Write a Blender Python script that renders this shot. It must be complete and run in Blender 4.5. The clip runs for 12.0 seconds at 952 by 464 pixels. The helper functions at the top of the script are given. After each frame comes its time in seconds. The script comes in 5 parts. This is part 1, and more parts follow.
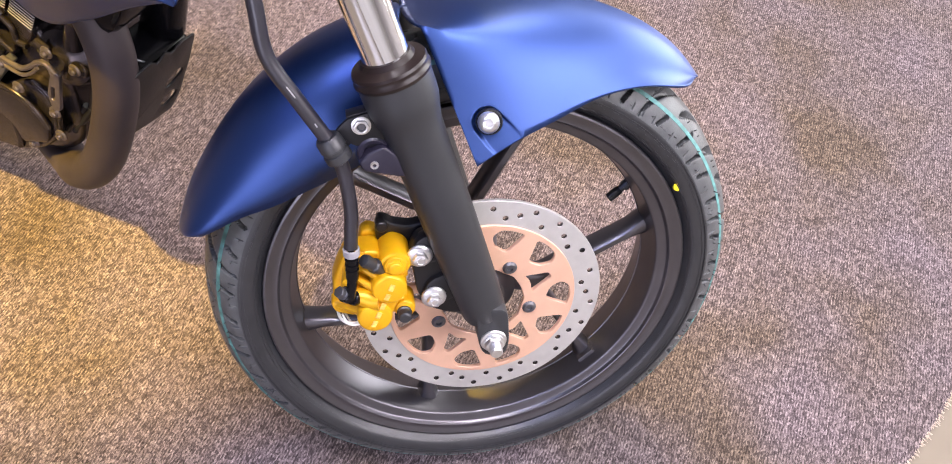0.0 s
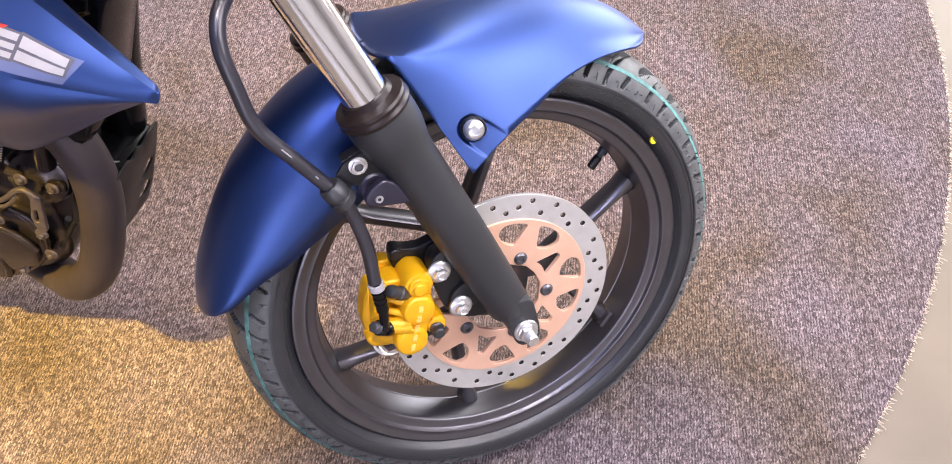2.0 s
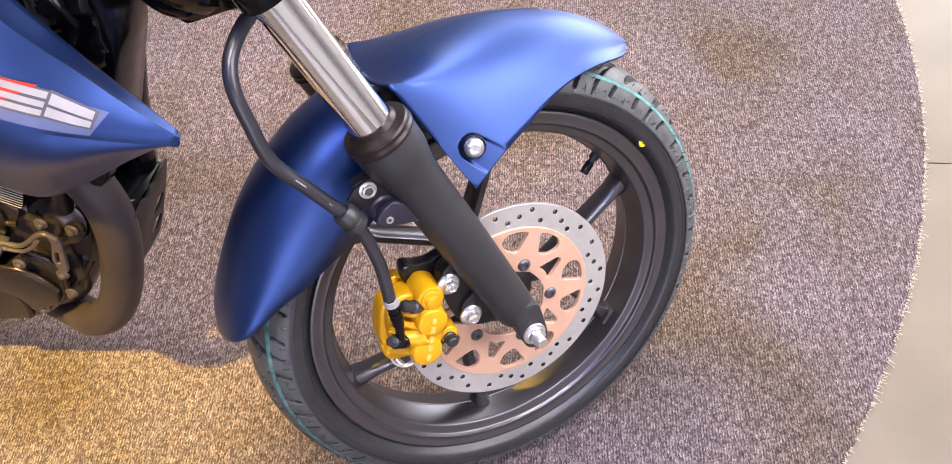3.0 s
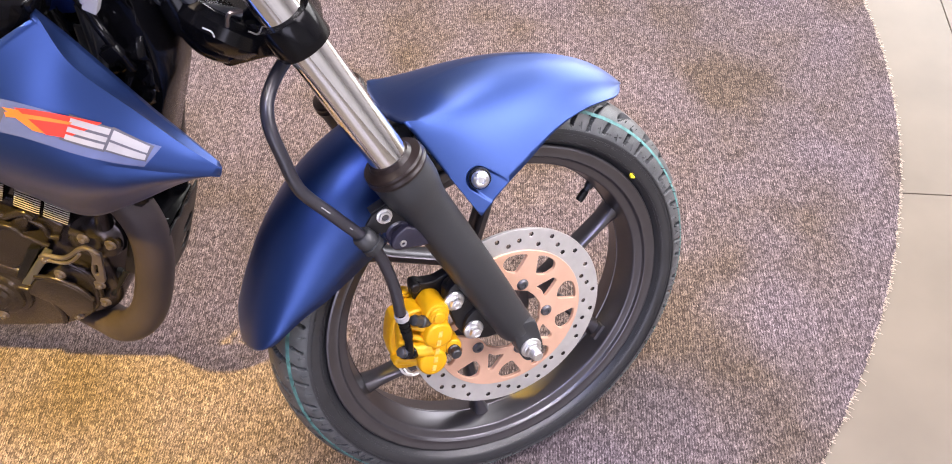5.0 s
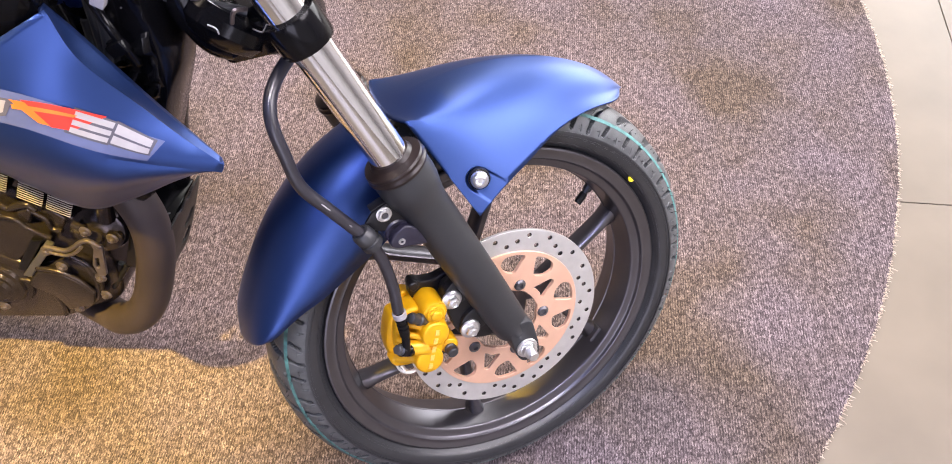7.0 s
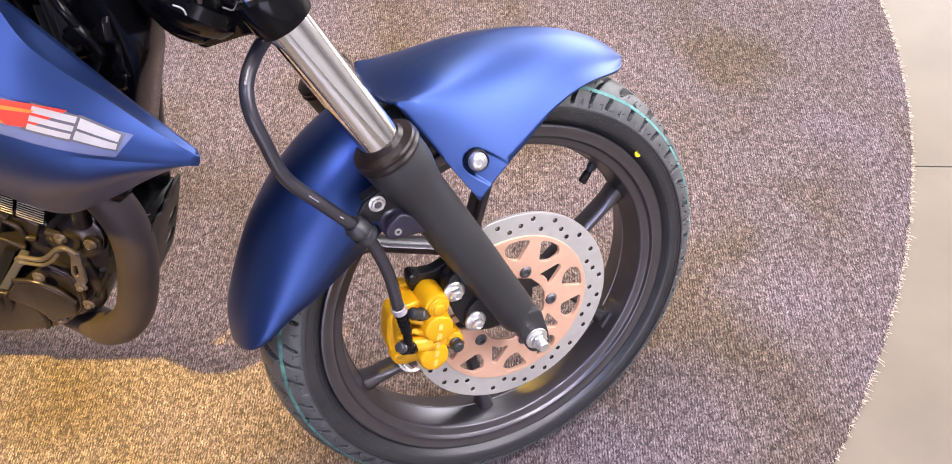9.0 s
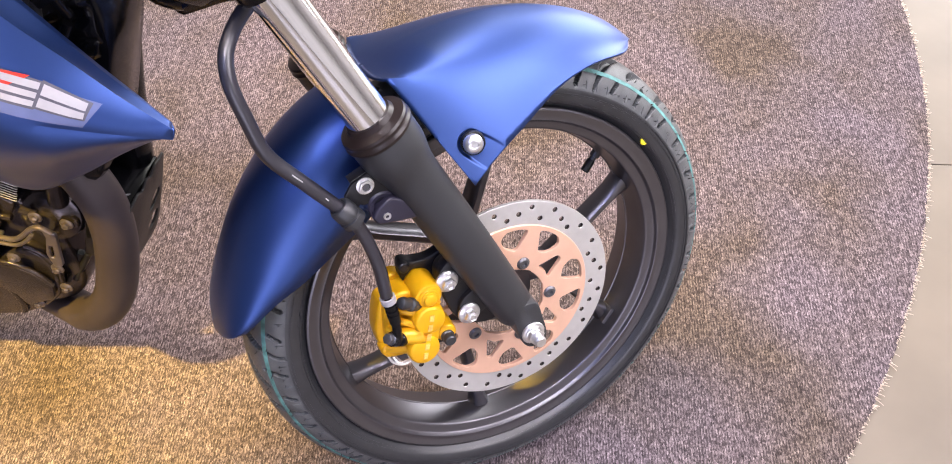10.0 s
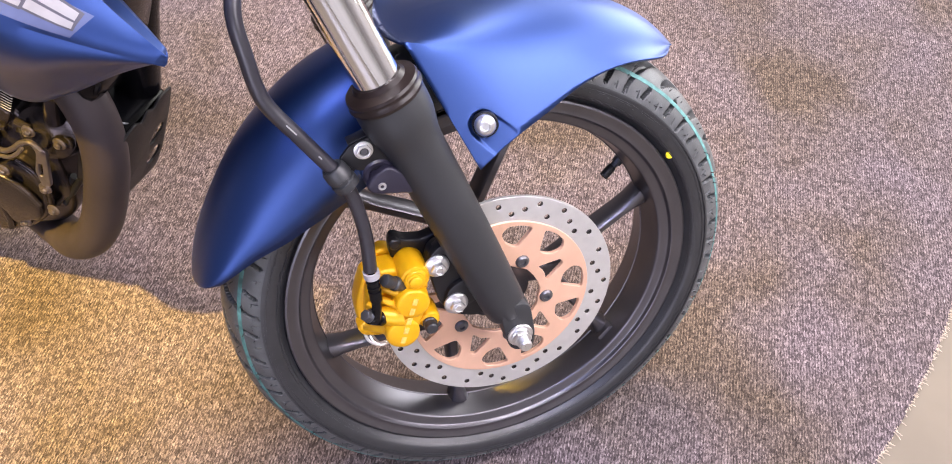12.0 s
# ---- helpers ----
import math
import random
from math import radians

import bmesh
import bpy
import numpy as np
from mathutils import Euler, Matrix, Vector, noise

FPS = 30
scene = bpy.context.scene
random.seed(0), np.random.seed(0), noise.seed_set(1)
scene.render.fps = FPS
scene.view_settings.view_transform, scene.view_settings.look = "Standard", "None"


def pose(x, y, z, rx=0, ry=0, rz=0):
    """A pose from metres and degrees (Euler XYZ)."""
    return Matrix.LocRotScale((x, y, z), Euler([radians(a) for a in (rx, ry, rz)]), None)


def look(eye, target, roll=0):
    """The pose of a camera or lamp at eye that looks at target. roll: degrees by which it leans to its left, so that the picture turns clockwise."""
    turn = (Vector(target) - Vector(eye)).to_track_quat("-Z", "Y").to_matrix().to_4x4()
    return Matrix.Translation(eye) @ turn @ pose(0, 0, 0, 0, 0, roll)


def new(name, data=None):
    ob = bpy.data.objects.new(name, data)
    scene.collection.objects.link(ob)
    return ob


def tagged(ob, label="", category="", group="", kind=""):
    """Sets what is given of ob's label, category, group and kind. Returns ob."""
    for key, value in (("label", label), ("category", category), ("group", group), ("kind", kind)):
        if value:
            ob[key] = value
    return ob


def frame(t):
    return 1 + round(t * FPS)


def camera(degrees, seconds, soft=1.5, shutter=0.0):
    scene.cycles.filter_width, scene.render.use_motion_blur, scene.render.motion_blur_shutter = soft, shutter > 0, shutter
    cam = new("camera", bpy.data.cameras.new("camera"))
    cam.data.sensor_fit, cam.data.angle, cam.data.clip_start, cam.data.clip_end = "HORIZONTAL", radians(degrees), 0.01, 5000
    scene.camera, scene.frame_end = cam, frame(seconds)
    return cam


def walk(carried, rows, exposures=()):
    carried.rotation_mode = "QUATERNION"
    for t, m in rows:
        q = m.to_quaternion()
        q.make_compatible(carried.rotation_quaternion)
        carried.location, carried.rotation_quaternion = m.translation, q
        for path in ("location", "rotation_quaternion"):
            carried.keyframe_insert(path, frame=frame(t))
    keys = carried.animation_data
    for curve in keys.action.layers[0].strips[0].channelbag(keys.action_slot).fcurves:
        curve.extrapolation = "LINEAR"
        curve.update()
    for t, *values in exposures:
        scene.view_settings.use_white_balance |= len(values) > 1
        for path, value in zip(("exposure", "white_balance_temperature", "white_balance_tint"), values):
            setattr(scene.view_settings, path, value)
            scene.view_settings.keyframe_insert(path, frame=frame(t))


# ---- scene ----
cam = camera(58.82, 12.0, soft=1.0)
ROWS = [
    (0.0, -0.1466, -0.5144, 1.1021, 35.252, -4.894, -8.671),
    (0.5, -0.1684, -0.5093, 1.1073, 35.284, -3.166, -12.831),
    (1.0, -0.1860, -0.5053, 1.1135, 35.281, -1.282, -17.224),
    (1.5, -0.1979, -0.5032, 1.1206, 35.232, 0.176, -20.689),
    (2.0, -0.2061, -0.5041, 1.1296, 35.168, 1.434, -23.594),
    (2.5, -0.2181, -0.5056, 1.1487, 35.094, 2.453, -26.052),
    (3.0, -0.2293, -0.5107, 1.1703, 35.181, 2.993, -27.453),
    (3.5, -0.2397, -0.5178, 1.1979, 35.257, 3.135, -28.146),
    (5.5, -0.2525, -0.5557, 1.2600, 36.147, 1.254, -25.275),
    (6.0, -0.2527, -0.5656, 1.2638, 36.315, 0.503, -24.072),
    (6.5, -0.2528, -0.5602, 1.2629, 36.185, 0.924, -24.755),
    (7.0, -0.2531, -0.5513, 1.2571, 36.067, 1.530, -25.806),
    (9.0, -0.2425, -0.5203, 1.2058, 35.276, 3.122, -28.188),
    (9.5, -0.2334, -0.5129, 1.1827, 35.156, 3.075, -27.814),
    (10.0, -0.2252, -0.5084, 1.1609, 35.155, 2.812, -27.000),
    (10.5, -0.2144, -0.5061, 1.1440, 35.117, 2.291, -25.526),
    (11.0, -0.2055, -0.5045, 1.1299, 35.160, 1.457, -23.546),
    (11.5, -0.1979, -0.5046, 1.1224, 35.247, 0.422, -21.045),
    (12.0, -0.1892, -0.5043, 1.1154, 35.256, -0.834, -18.227),
]
walk(cam, [(t, pose(x, y, z, rx, ry, rz)) for t, x, y, z, rx, ry, rz in ROWS])

# ---- light ----
world = bpy.data.worlds.new("showroom_air")
scene.world = world
world.use_nodes = True
world.node_tree.nodes["Background"].inputs[0].default_value = (1.0, 0.93, 0.90, 1)
world.node_tree.nodes["Background"].inputs[1].default_value = 0.9
scene.view_settings.exposure = 0.0


def lamp(name, kind, m, energy, colour, **more):
    data = bpy.data.lights.new(name, kind)
    data.energy, data.color = energy, colour
    if kind == "AREA":
        data.shape, data.size, data.size_y = "RECTANGLE", more["size"], more["size_y"]
    else:
        data.spot_size, data.spot_blend, data.shadow_soft_size = radians(more["cone"]), more["blend"], more["soft"]
    ob = new(name, data)
    ob.matrix_world = m
    return ob


# None of the ceiling lamps is seen; each is placed to suit the reflections.
lamp("unseen_ceiling_lamp", "AREA", look((2.0, -1.6, 2.85), (0.0, 0.0, 0.2)), 230, (0.99, 0.915, 1.0), size=2.8, size_y=2.0)
lamp("unseen_strip_lamp", "AREA", look((0.10, -0.50, 2.90), (0.10, -0.49999, 0)), 78, (1.0, 0.92, 0.98), size=1.6, size_y=0.16)
lamp("unseen_ceiling_lamp", "AREA", look((0.55, 1.00, 2.90), (0.55, 1.00001, 0)), 84, (1.0, 0.91, 0.98), size=1.8, size_y=0.9)
lamp("unseen_ceiling_lamp", "AREA", look((-1.00, 1.70, 2.90), (-1.00, 1.70001, 0)), 112, (1.0, 0.81, 0.64), size=1.6, size_y=0.8)
lamp("unseen_strip_lamp", "AREA", look((-1.10, -1.00, 2.90), (-1.10, -0.99999, 0)), 26, (0.42, 0.50, 1.0), size=1.0, size_y=0.13)
# Unseen lamp added to brighten the shroud's side and the rim's flange.
lamp("shroud_fill_lamp", "AREA", look((-1.6, -3.9, 1.25), (-0.4, 0.0, 0.8)), 62, (0.80, 0.78, 1.0), size=2.4, size_y=1.4)
lamp("unseen_ceiling_lamp", "AREA", look((3.1, 3.2, 2.90), (2.6, 2.7, 0)), 45, (1.0, 0.97, 0.92), size=1.6, size_y=0.8)
# Unseen lamp added for the pale sheen on surfaces that face east.
lamp("east_fill_lamp", "AREA", look((4.10, 1.7, 1.45), (0.0, 1.7, 1.2)), 215, (0.98, 0.97, 1.0), size=3.2, size_y=2.2)
lamp("warm_spot_lamp", "SPOT", look((0.60, 1.55, 2.88), (0.06, 0.42, 0)), 235, (1.0, 0.62, 0.07), cone=28, blend=1.0, soft=0.03)
lamp("warm_spot_lamp", "SPOT", look((-1.05, -0.50, 2.88), (-0.56, 0.32, 0)), 1650, (1.0, 0.66, 0.13), cone=18.5, blend=1.0, soft=0.04)


# ---- materials ----
def material(name, colour, rough=0.5, metal=0.0, mottle=0.12, scale=40.0, bump=0.0, grain=400.0, coat=0.0, rough_vary=0.08, spec=0.5):
    """Paint, metal or rubber with two scales of variation: broad mottling and fine grain."""
    m = bpy.data.materials.new(name)
    m.use_nodes = True
    nt = m.node_tree
    n, l = nt.nodes, nt.links
    b = n["Principled BSDF"]
    b.inputs["Metallic"].default_value = metal
    b.inputs["Coat Weight"].default_value, b.inputs["Coat Roughness"].default_value = coat, 0.40
    b.inputs["Coat IOR"].default_value = 1.6
    b.inputs["Specular IOR Level"].default_value = spec
    co = n.new("ShaderNodeTexCoord")
    big, fine = n.new("ShaderNodeTexNoise"), n.new("ShaderNodeTexNoise")
    big.inputs["Scale"].default_value, big.inputs["Detail"].default_value = scale, 4
    fine.inputs["Scale"].default_value, fine.inputs["Detail"].default_value = grain, 3
    for k in (big, fine):
        l.new(co.outputs["Object"], k.inputs["Vector"])
    ramp = n.new("ShaderNodeValToRGB")
    lo, hi = 1 - mottle, 1 + mottle
    ramp.color_ramp.elements[0].position, ramp.color_ramp.elements[1].position = 0.3, 0.7
    ramp.color_ramp.elements[0].color = (*[min(c * lo, 1) for c in colour], 1)
    ramp.color_ramp.elements[1].color = (*[min(c * hi, 1) for c in colour], 1)
    l.new(big.outputs["Fac"], ramp.inputs["Fac"])
    l.new(ramp.outputs["Color"], b.inputs["Base Color"])
    rr = n.new("ShaderNodeMapRange")
    rr.inputs["To Min"].default_value, rr.inputs["To Max"].default_value = max(rough - rough_vary, 0.02), min(rough + rough_vary, 1)
    l.new(fine.outputs["Fac"], rr.inputs["Value"])
    l.new(rr.outputs["Result"], b.inputs["Roughness"])
    if bump:
        bp = n.new("ShaderNodeBump")
        bp.inputs["Strength"].default_value, bp.inputs["Distance"].default_value = bump, 0.001
        l.new(fine.outputs["Fac"], bp.inputs["Height"])
        l.new(bp.outputs["Normal"], b.inputs["Normal"])
    return m


BLUE = material("matte_blue_paint", (0.016, 0.058, 0.246), 0.42, 0.92, 0.05, 6, 0.05, 1500, coat=0.60)
BLUE_DEEP = material("deep_blue_paint", (0.014, 0.035, 0.17), 0.34, 0.5, 0.05, 6, 0.05, 1500)
BLACK = material("satin_black_paint", (0.007, 0.007, 0.009), 0.40, 0.0, 0.15, 30, 0.1, 900, spec=0.4)
FORK = material("satin_fork_black", (0.0215, 0.0230, 0.0265), 0.45, 0.0, 0.1, 20, 0.08, 1200, spec=0.6)
RIM = material("rim_black", (0.142, 0.138, 0.153), 0.35, 0.92, 0.06, 25, 0.015, 900, spec=0.5, rough_vary=0.04)
PLASTIC = material("black_plastic", (0.006, 0.006, 0.007), 0.44, 0.0, 0.15, 60, 0.2, 700, spec=0.3)
RUBBER = material("black_rubber", (0.0180, 0.0195, 0.0235), 0.42, 0.0, 0.2, 60, 0.2, 600, spec=0.85)
# Lighter than the sidewall's rubber, for the light that the tread catches.
TREAD = material("lit_tread_rubber", (0.084, 0.089, 0.092), 0.40, 0.0, 0.2, 60, 0.3, 700)
HOSE = material("hose_rubber", (0.0185, 0.0175, 0.0245), 0.32, 0.0, 0.15, 80, 0.15, 900, spec=0.8)
TEAL = material("teal_marking_paint", (0.085, 0.225, 0.215), 0.6, 0.0, 0.5, 90)
YELLOW_DOT = material("yellow_marking_paint", (0.85, 0.72, 0.02), 0.6)
CHROME = material("chrome", (0.93, 0.93, 0.94), 0.04, 1.0, 0.02, 10, 0, 300, rough_vary=0.01)
STEEL = material("zinc_steel", (0.74, 0.74, 0.75), 0.31, 0.92, 0.1, 200, 0.1, 900)
DISC = material("ground_disc_steel", (0.58, 0.575, 0.56), 0.40, 0.55, 0.06, 60, 0.12, 1500)
COPPER = material("copper_anodised", (0.74, 0.465, 0.33), 0.42, 0.30, 0.05, 40, 0.06, 1200)
HOLE_SHADE = material("hole_wall_shade", (0.030, 0.024, 0.020), 0.8, 0.2, 0.2, 300)
GOLD = material("golden_yellow_paint", (0.76, 0.395, 0.006), 0.34, 0.12, 0.06, 60, 0.15, 900)
CAST_PRINT = material("faded_pale_print", (0.80, 0.48, 0.11), 0.5, 0.0, 0.25, 300)
PALE = material("pale_print", (0.38, 0.37, 0.39), 0.5)
GREY_DECAL = material("lavender_decal_film", (0.125, 0.155, 0.31), 0.42, 0.2)
DARK_DECAL = material("dark_grey_decal_film", (0.10, 0.10, 0.13), 0.45)
DARK_ZINC = material("dark_zinc", (0.15, 0.15, 0.165), 0.38, 0.8)
WHITE_WALL = material("white_wall_paint", (0.62, 0.61, 0.60), 0.7, 0.0, 0.04, 2)
VIOLET = material("violet_grey_plastic", (0.018, 0.016, 0.030), 0.40, 0.0, 0.15, 60, 0.15, 700)
SEAL = material("brown_black_rubber", (0.015, 0.0095, 0.0090), 0.34, 0.0, 0.2, 80, 0.1, 700, spec=0.4)
RED = material("red_decal_film", (0.72, 0.035, 0.02), 0.45)
ORANGE = material("orange_decal_film", (0.85, 0.19, 0.02), 0.45)
ENGINE = material("grey_engine_paint", (0.050, 0.042, 0.044), 0.22, 0.75, 0.2, 30, 0.2, 700)
FIN = material("cast_fin_alloy", (0.53, 0.49, 0.48), 0.34, 0.35, 0.12, 80)
DUCT = material("gloss_black_duct", (0.003, 0.003, 0.004), 0.15, 0.0, 0.1, 30, spec=0.16)
PLATED = material("plated_steel", (0.175, 0.150, 0.150), 0.32, 0.8, 0.12, 80)
EXHAUST = material("brown_black_heat_paint", (0.042, 0.032, 0.034), 0.52, 0.25, 0.2, 18, 0.15, 700)
GLOSS = material("gloss_black_plastic", (0.004, 0.004, 0.005), 0.16, 0.0, 0.1, 30, spec=0.2)
WALL = material("dark_reflection_wall", (0.13, 0.125, 0.13), 0.8, 0.0, 0.04, 2)
PALE_WALL = material("pale_grey_wall_paint", (0.58, 0.575, 0.575), 0.8, 0.0, 0.04, 2)
CEIL = material("ceiling_paint", (0.18, 0.17, 0.17), 0.8, 0.0, 0.04, 2)


# ---- mesh helpers ----
def part(name, bm, mat, parent=None, label="", flat=False, angle=35):
    """One mesh object under a thing or a part; parts keep their thing's own frame."""
    bmesh.ops.recalc_face_normals(bm, faces=bm.faces)
    for fc in bm.faces:
        fc.smooth = not flat
    lim = radians(angle)
    for e in bm.edges:
        if len(e.link_faces) == 2 and e.calc_face_angle(0) > lim:
            e.smooth = False
    me = bpy.data.meshes.new(name)
    bm.to_mesh(me)
    bm.free()
    for one in (mat if isinstance(mat, (list, tuple)) else [mat]):
        me.materials.append(one)
    ob = new(name, me)
    if parent:
        ob.parent = parent
    if label:
        tagged(ob, label)
    return ob


def keys(s, *rows):
    """Smooth value at s between rows of (s, value)."""
    if s <= rows[0][0]:
        return rows[0][1]
    for i in range(len(rows) - 1):
        (a, p), (b, q) = rows[i], rows[i + 1]
        if s <= b:
            t = (s - a) / (b - a)
            o = rows[i - 1] if i else (2 * a - b, 2 * p - q)
            e = rows[i + 2] if i + 2 < len(rows) else (2 * b - a, 2 * q - p)
            mp, mq = (q - o[1]) / (b - o[0]) * (b - a), (e[1] - p) / (e[0] - a) * (b - a)
            return (2 * t**3 - 3 * t**2 + 1) * p + (t**3 - 2 * t**2 + t) * mp + (3 * t**2 - 2 * t**3) * q + (t**3 - t**2) * mq
    return rows[-1][1]


def curve(points, n=8):
    """A smooth line through points."""
    pts = [Vector(p) for p in points]
    rows = list(enumerate(pts))
    m = (len(pts) - 1) * n
    return [Vector([keys(i / n, *[(k, p[c]) for k, p in rows]) for c in range(len(pts[0]))]) for i in range(m + 1)]


def grid(bm, rows, close_u=False, close_v=False):
    """Faces between rows of points."""
    vs = [[bm.verts.new(p) for p in row] for row in rows]
    nu, nv = len(vs), len(vs[0])
    for i in range(nu if close_u else nu - 1):
        for j in range(nv if close_v else nv - 1):
            a, b = vs[i], vs[(i + 1) % nu]
            bm.faces.new((a[j], b[j], b[(j + 1) % nv], a[(j + 1) % nv]))
    return vs


def tube(bm, path, radius, sides=14, cap=True):
    """A round bar along a path; radius is a number or one for each point."""
    path = [Vector(p) for p in path]
    rad = radius if isinstance(radius, (list, tuple)) else [radius] * len(path)
    way = (path[1] - path[0]).normalized()
    side = way.orthogonal().normalized()
    rows = []
    for i, p in enumerate(path):
        t = (path[min(i + 1, len(path) - 1)] - path[max(i - 1, 0)])
        t = t.normalized() if t.length > 1e-9 else way
        side = (side - t * side.dot(t)).normalized()
        up = t.cross(side)
        rows.append([p + rad[i] * (math.cos(a) * side + math.sin(a) * up) for a in [2 * math.pi * k / sides for k in range(sides)]])
    vs = grid(bm, rows, close_v=True)
    if cap:
        bm.faces.new(vs[0][::-1])
        bm.faces.new(vs[-1])
    return bm


def lathe(bm, profile, m=Matrix(), sides=32, closed=False):
    """Turns (radius, height) about the local z axis, placed by m."""
    rows = []
    for r, h in profile:
        rows.append([m @ Vector((max(r, 1e-5) * math.cos(a), max(r, 1e-5) * math.sin(a), h)) for a in [2 * math.pi * k / sides for k in range(sides)]])
    grid(bm, rows, close_u=closed, close_v=True)
    bmesh.ops.remove_doubles(bm, verts=bm.verts, dist=3e-5)
    return bm


def aim(place, way):
    """A pose whose local z runs along way."""
    return Matrix.Translation(place) @ Vector(way).to_track_quat("Z", "Y").to_matrix().to_4x4()


def prism(bm, outline, m, low, high, bevel=0.0, holes=(), segments=2):
    """A plate: an outline in the local xy plane, with holes, between two heights."""
    loops = []
    edges = []
    for pts in (outline, *holes):
        vs = [bm.verts.new((*p, low)) for p in pts]
        es = [bm.edges.new((vs[i], vs[(i + 1) % len(vs)])) for i in range(len(vs))]
        loops.append(vs)
        edges += es
    made = bmesh.ops.triangle_fill(bm, use_beauty=True, use_dissolve=False, edges=edges)
    faces = [f for f in made["geom"] if isinstance(f, bmesh.types.BMFace)]
    top = bmesh.ops.extrude_face_region(bm, geom=faces)
    tv = [v for v in top["geom"] if isinstance(v, bmesh.types.BMVert)]
    for v in tv:
        v.co.z = high
    all_v = list({v for f in faces for v in f.verts} | set(tv))
    bmesh.ops.recalc_face_normals(bm, faces=list({f for v in all_v for f in v.link_faces}))
    if bevel:
        es = list({e for v in all_v for e in v.link_edges if len(e.link_faces) == 2 and e.calc_face_angle(0) > 0.9 and abs(e.verts[0].co.z - e.verts[1].co.z) < 1e-7})
        r = bmesh.ops.bevel(bm, geom=es, offset=bevel, segments=segments, affect="EDGES", profile=0.5)
        all_v = list({v for v in all_v if v.is_valid} | {v for v in r["verts"]})
    bmesh.ops.transform(bm, matrix=m, verts=all_v)
    return bm


def rounded(pts, r, n=4):
    """A polygon with its corners rounded."""
    out = []
    for i, p in enumerate(pts):
        p = Vector(p)
        a, b = Vector(pts[i - 1]) - p, Vector(pts[(i + 1) % len(pts)]) - p
        d = min(r, a.length * 0.45, b.length * 0.45)
        p0, p1 = p + a.normalized() * d, p + b.normalized() * d
        for k in range(n + 1):
            t = k / n
            out.append(tuple((1 - t) ** 2 * p0 + 2 * t * (1 - t) * p + t * t * p1))
    return out


def ring(r, n=24, x=0.0, y=0.0):
    return [(x + r * math.cos(2 * math.pi * k / n), y + r * math.sin(2 * math.pi * k / n)) for k in range(n)]


def hex_bolt(name, place, way, r, parent, mat=None, label="", washer=True):
    """A flanged hexagon bolt head with a stamped top."""
    bm = bmesh.new()
    m = aim(place, way)
    if washer:
        lathe(bm, [(0, 0), (r * 1.75, 0), (r * 1.75, r * 0.25), (r * 1.6, r * 0.38), (r * 1.1, r * 0.55), (0, r * 0.55)], m, 28)
    prism(bm, ring(r * 1.05, 6), m, r * 0.5, r * 1.35, r * 0.14)
    lathe(bm, [(0, r * 1.34), (r * 0.62, r * 1.34), (r * 0.62, r * 1.5), (r * 0.5, r * 1.56), (r * 0.42, r * 1.46), (0, r * 1.46)], m, 20)
    return part(name, bm, mat or STEEL, parent, label)


def block(bm, size, m, bevel=0.002, segments=2):
    """A bevelled block of that size about the origin of m."""
    x, y, z = (0.5 * v for v in size)
    return prism(bm, [(-x, -y), (x, -y), (x, y), (-x, y)], m, -z, z, bevel, segments=segments)


SIDE = Matrix(((1, 0, 0, 0), (0, 0, -1, 0), (0, 1, 0, 0), (0, 0, 0, 1)))  # local xy to the wheel's xz plane, local z towards the near side


def at(y):
    return Matrix.Translation((0, y, 0)) @ SIDE


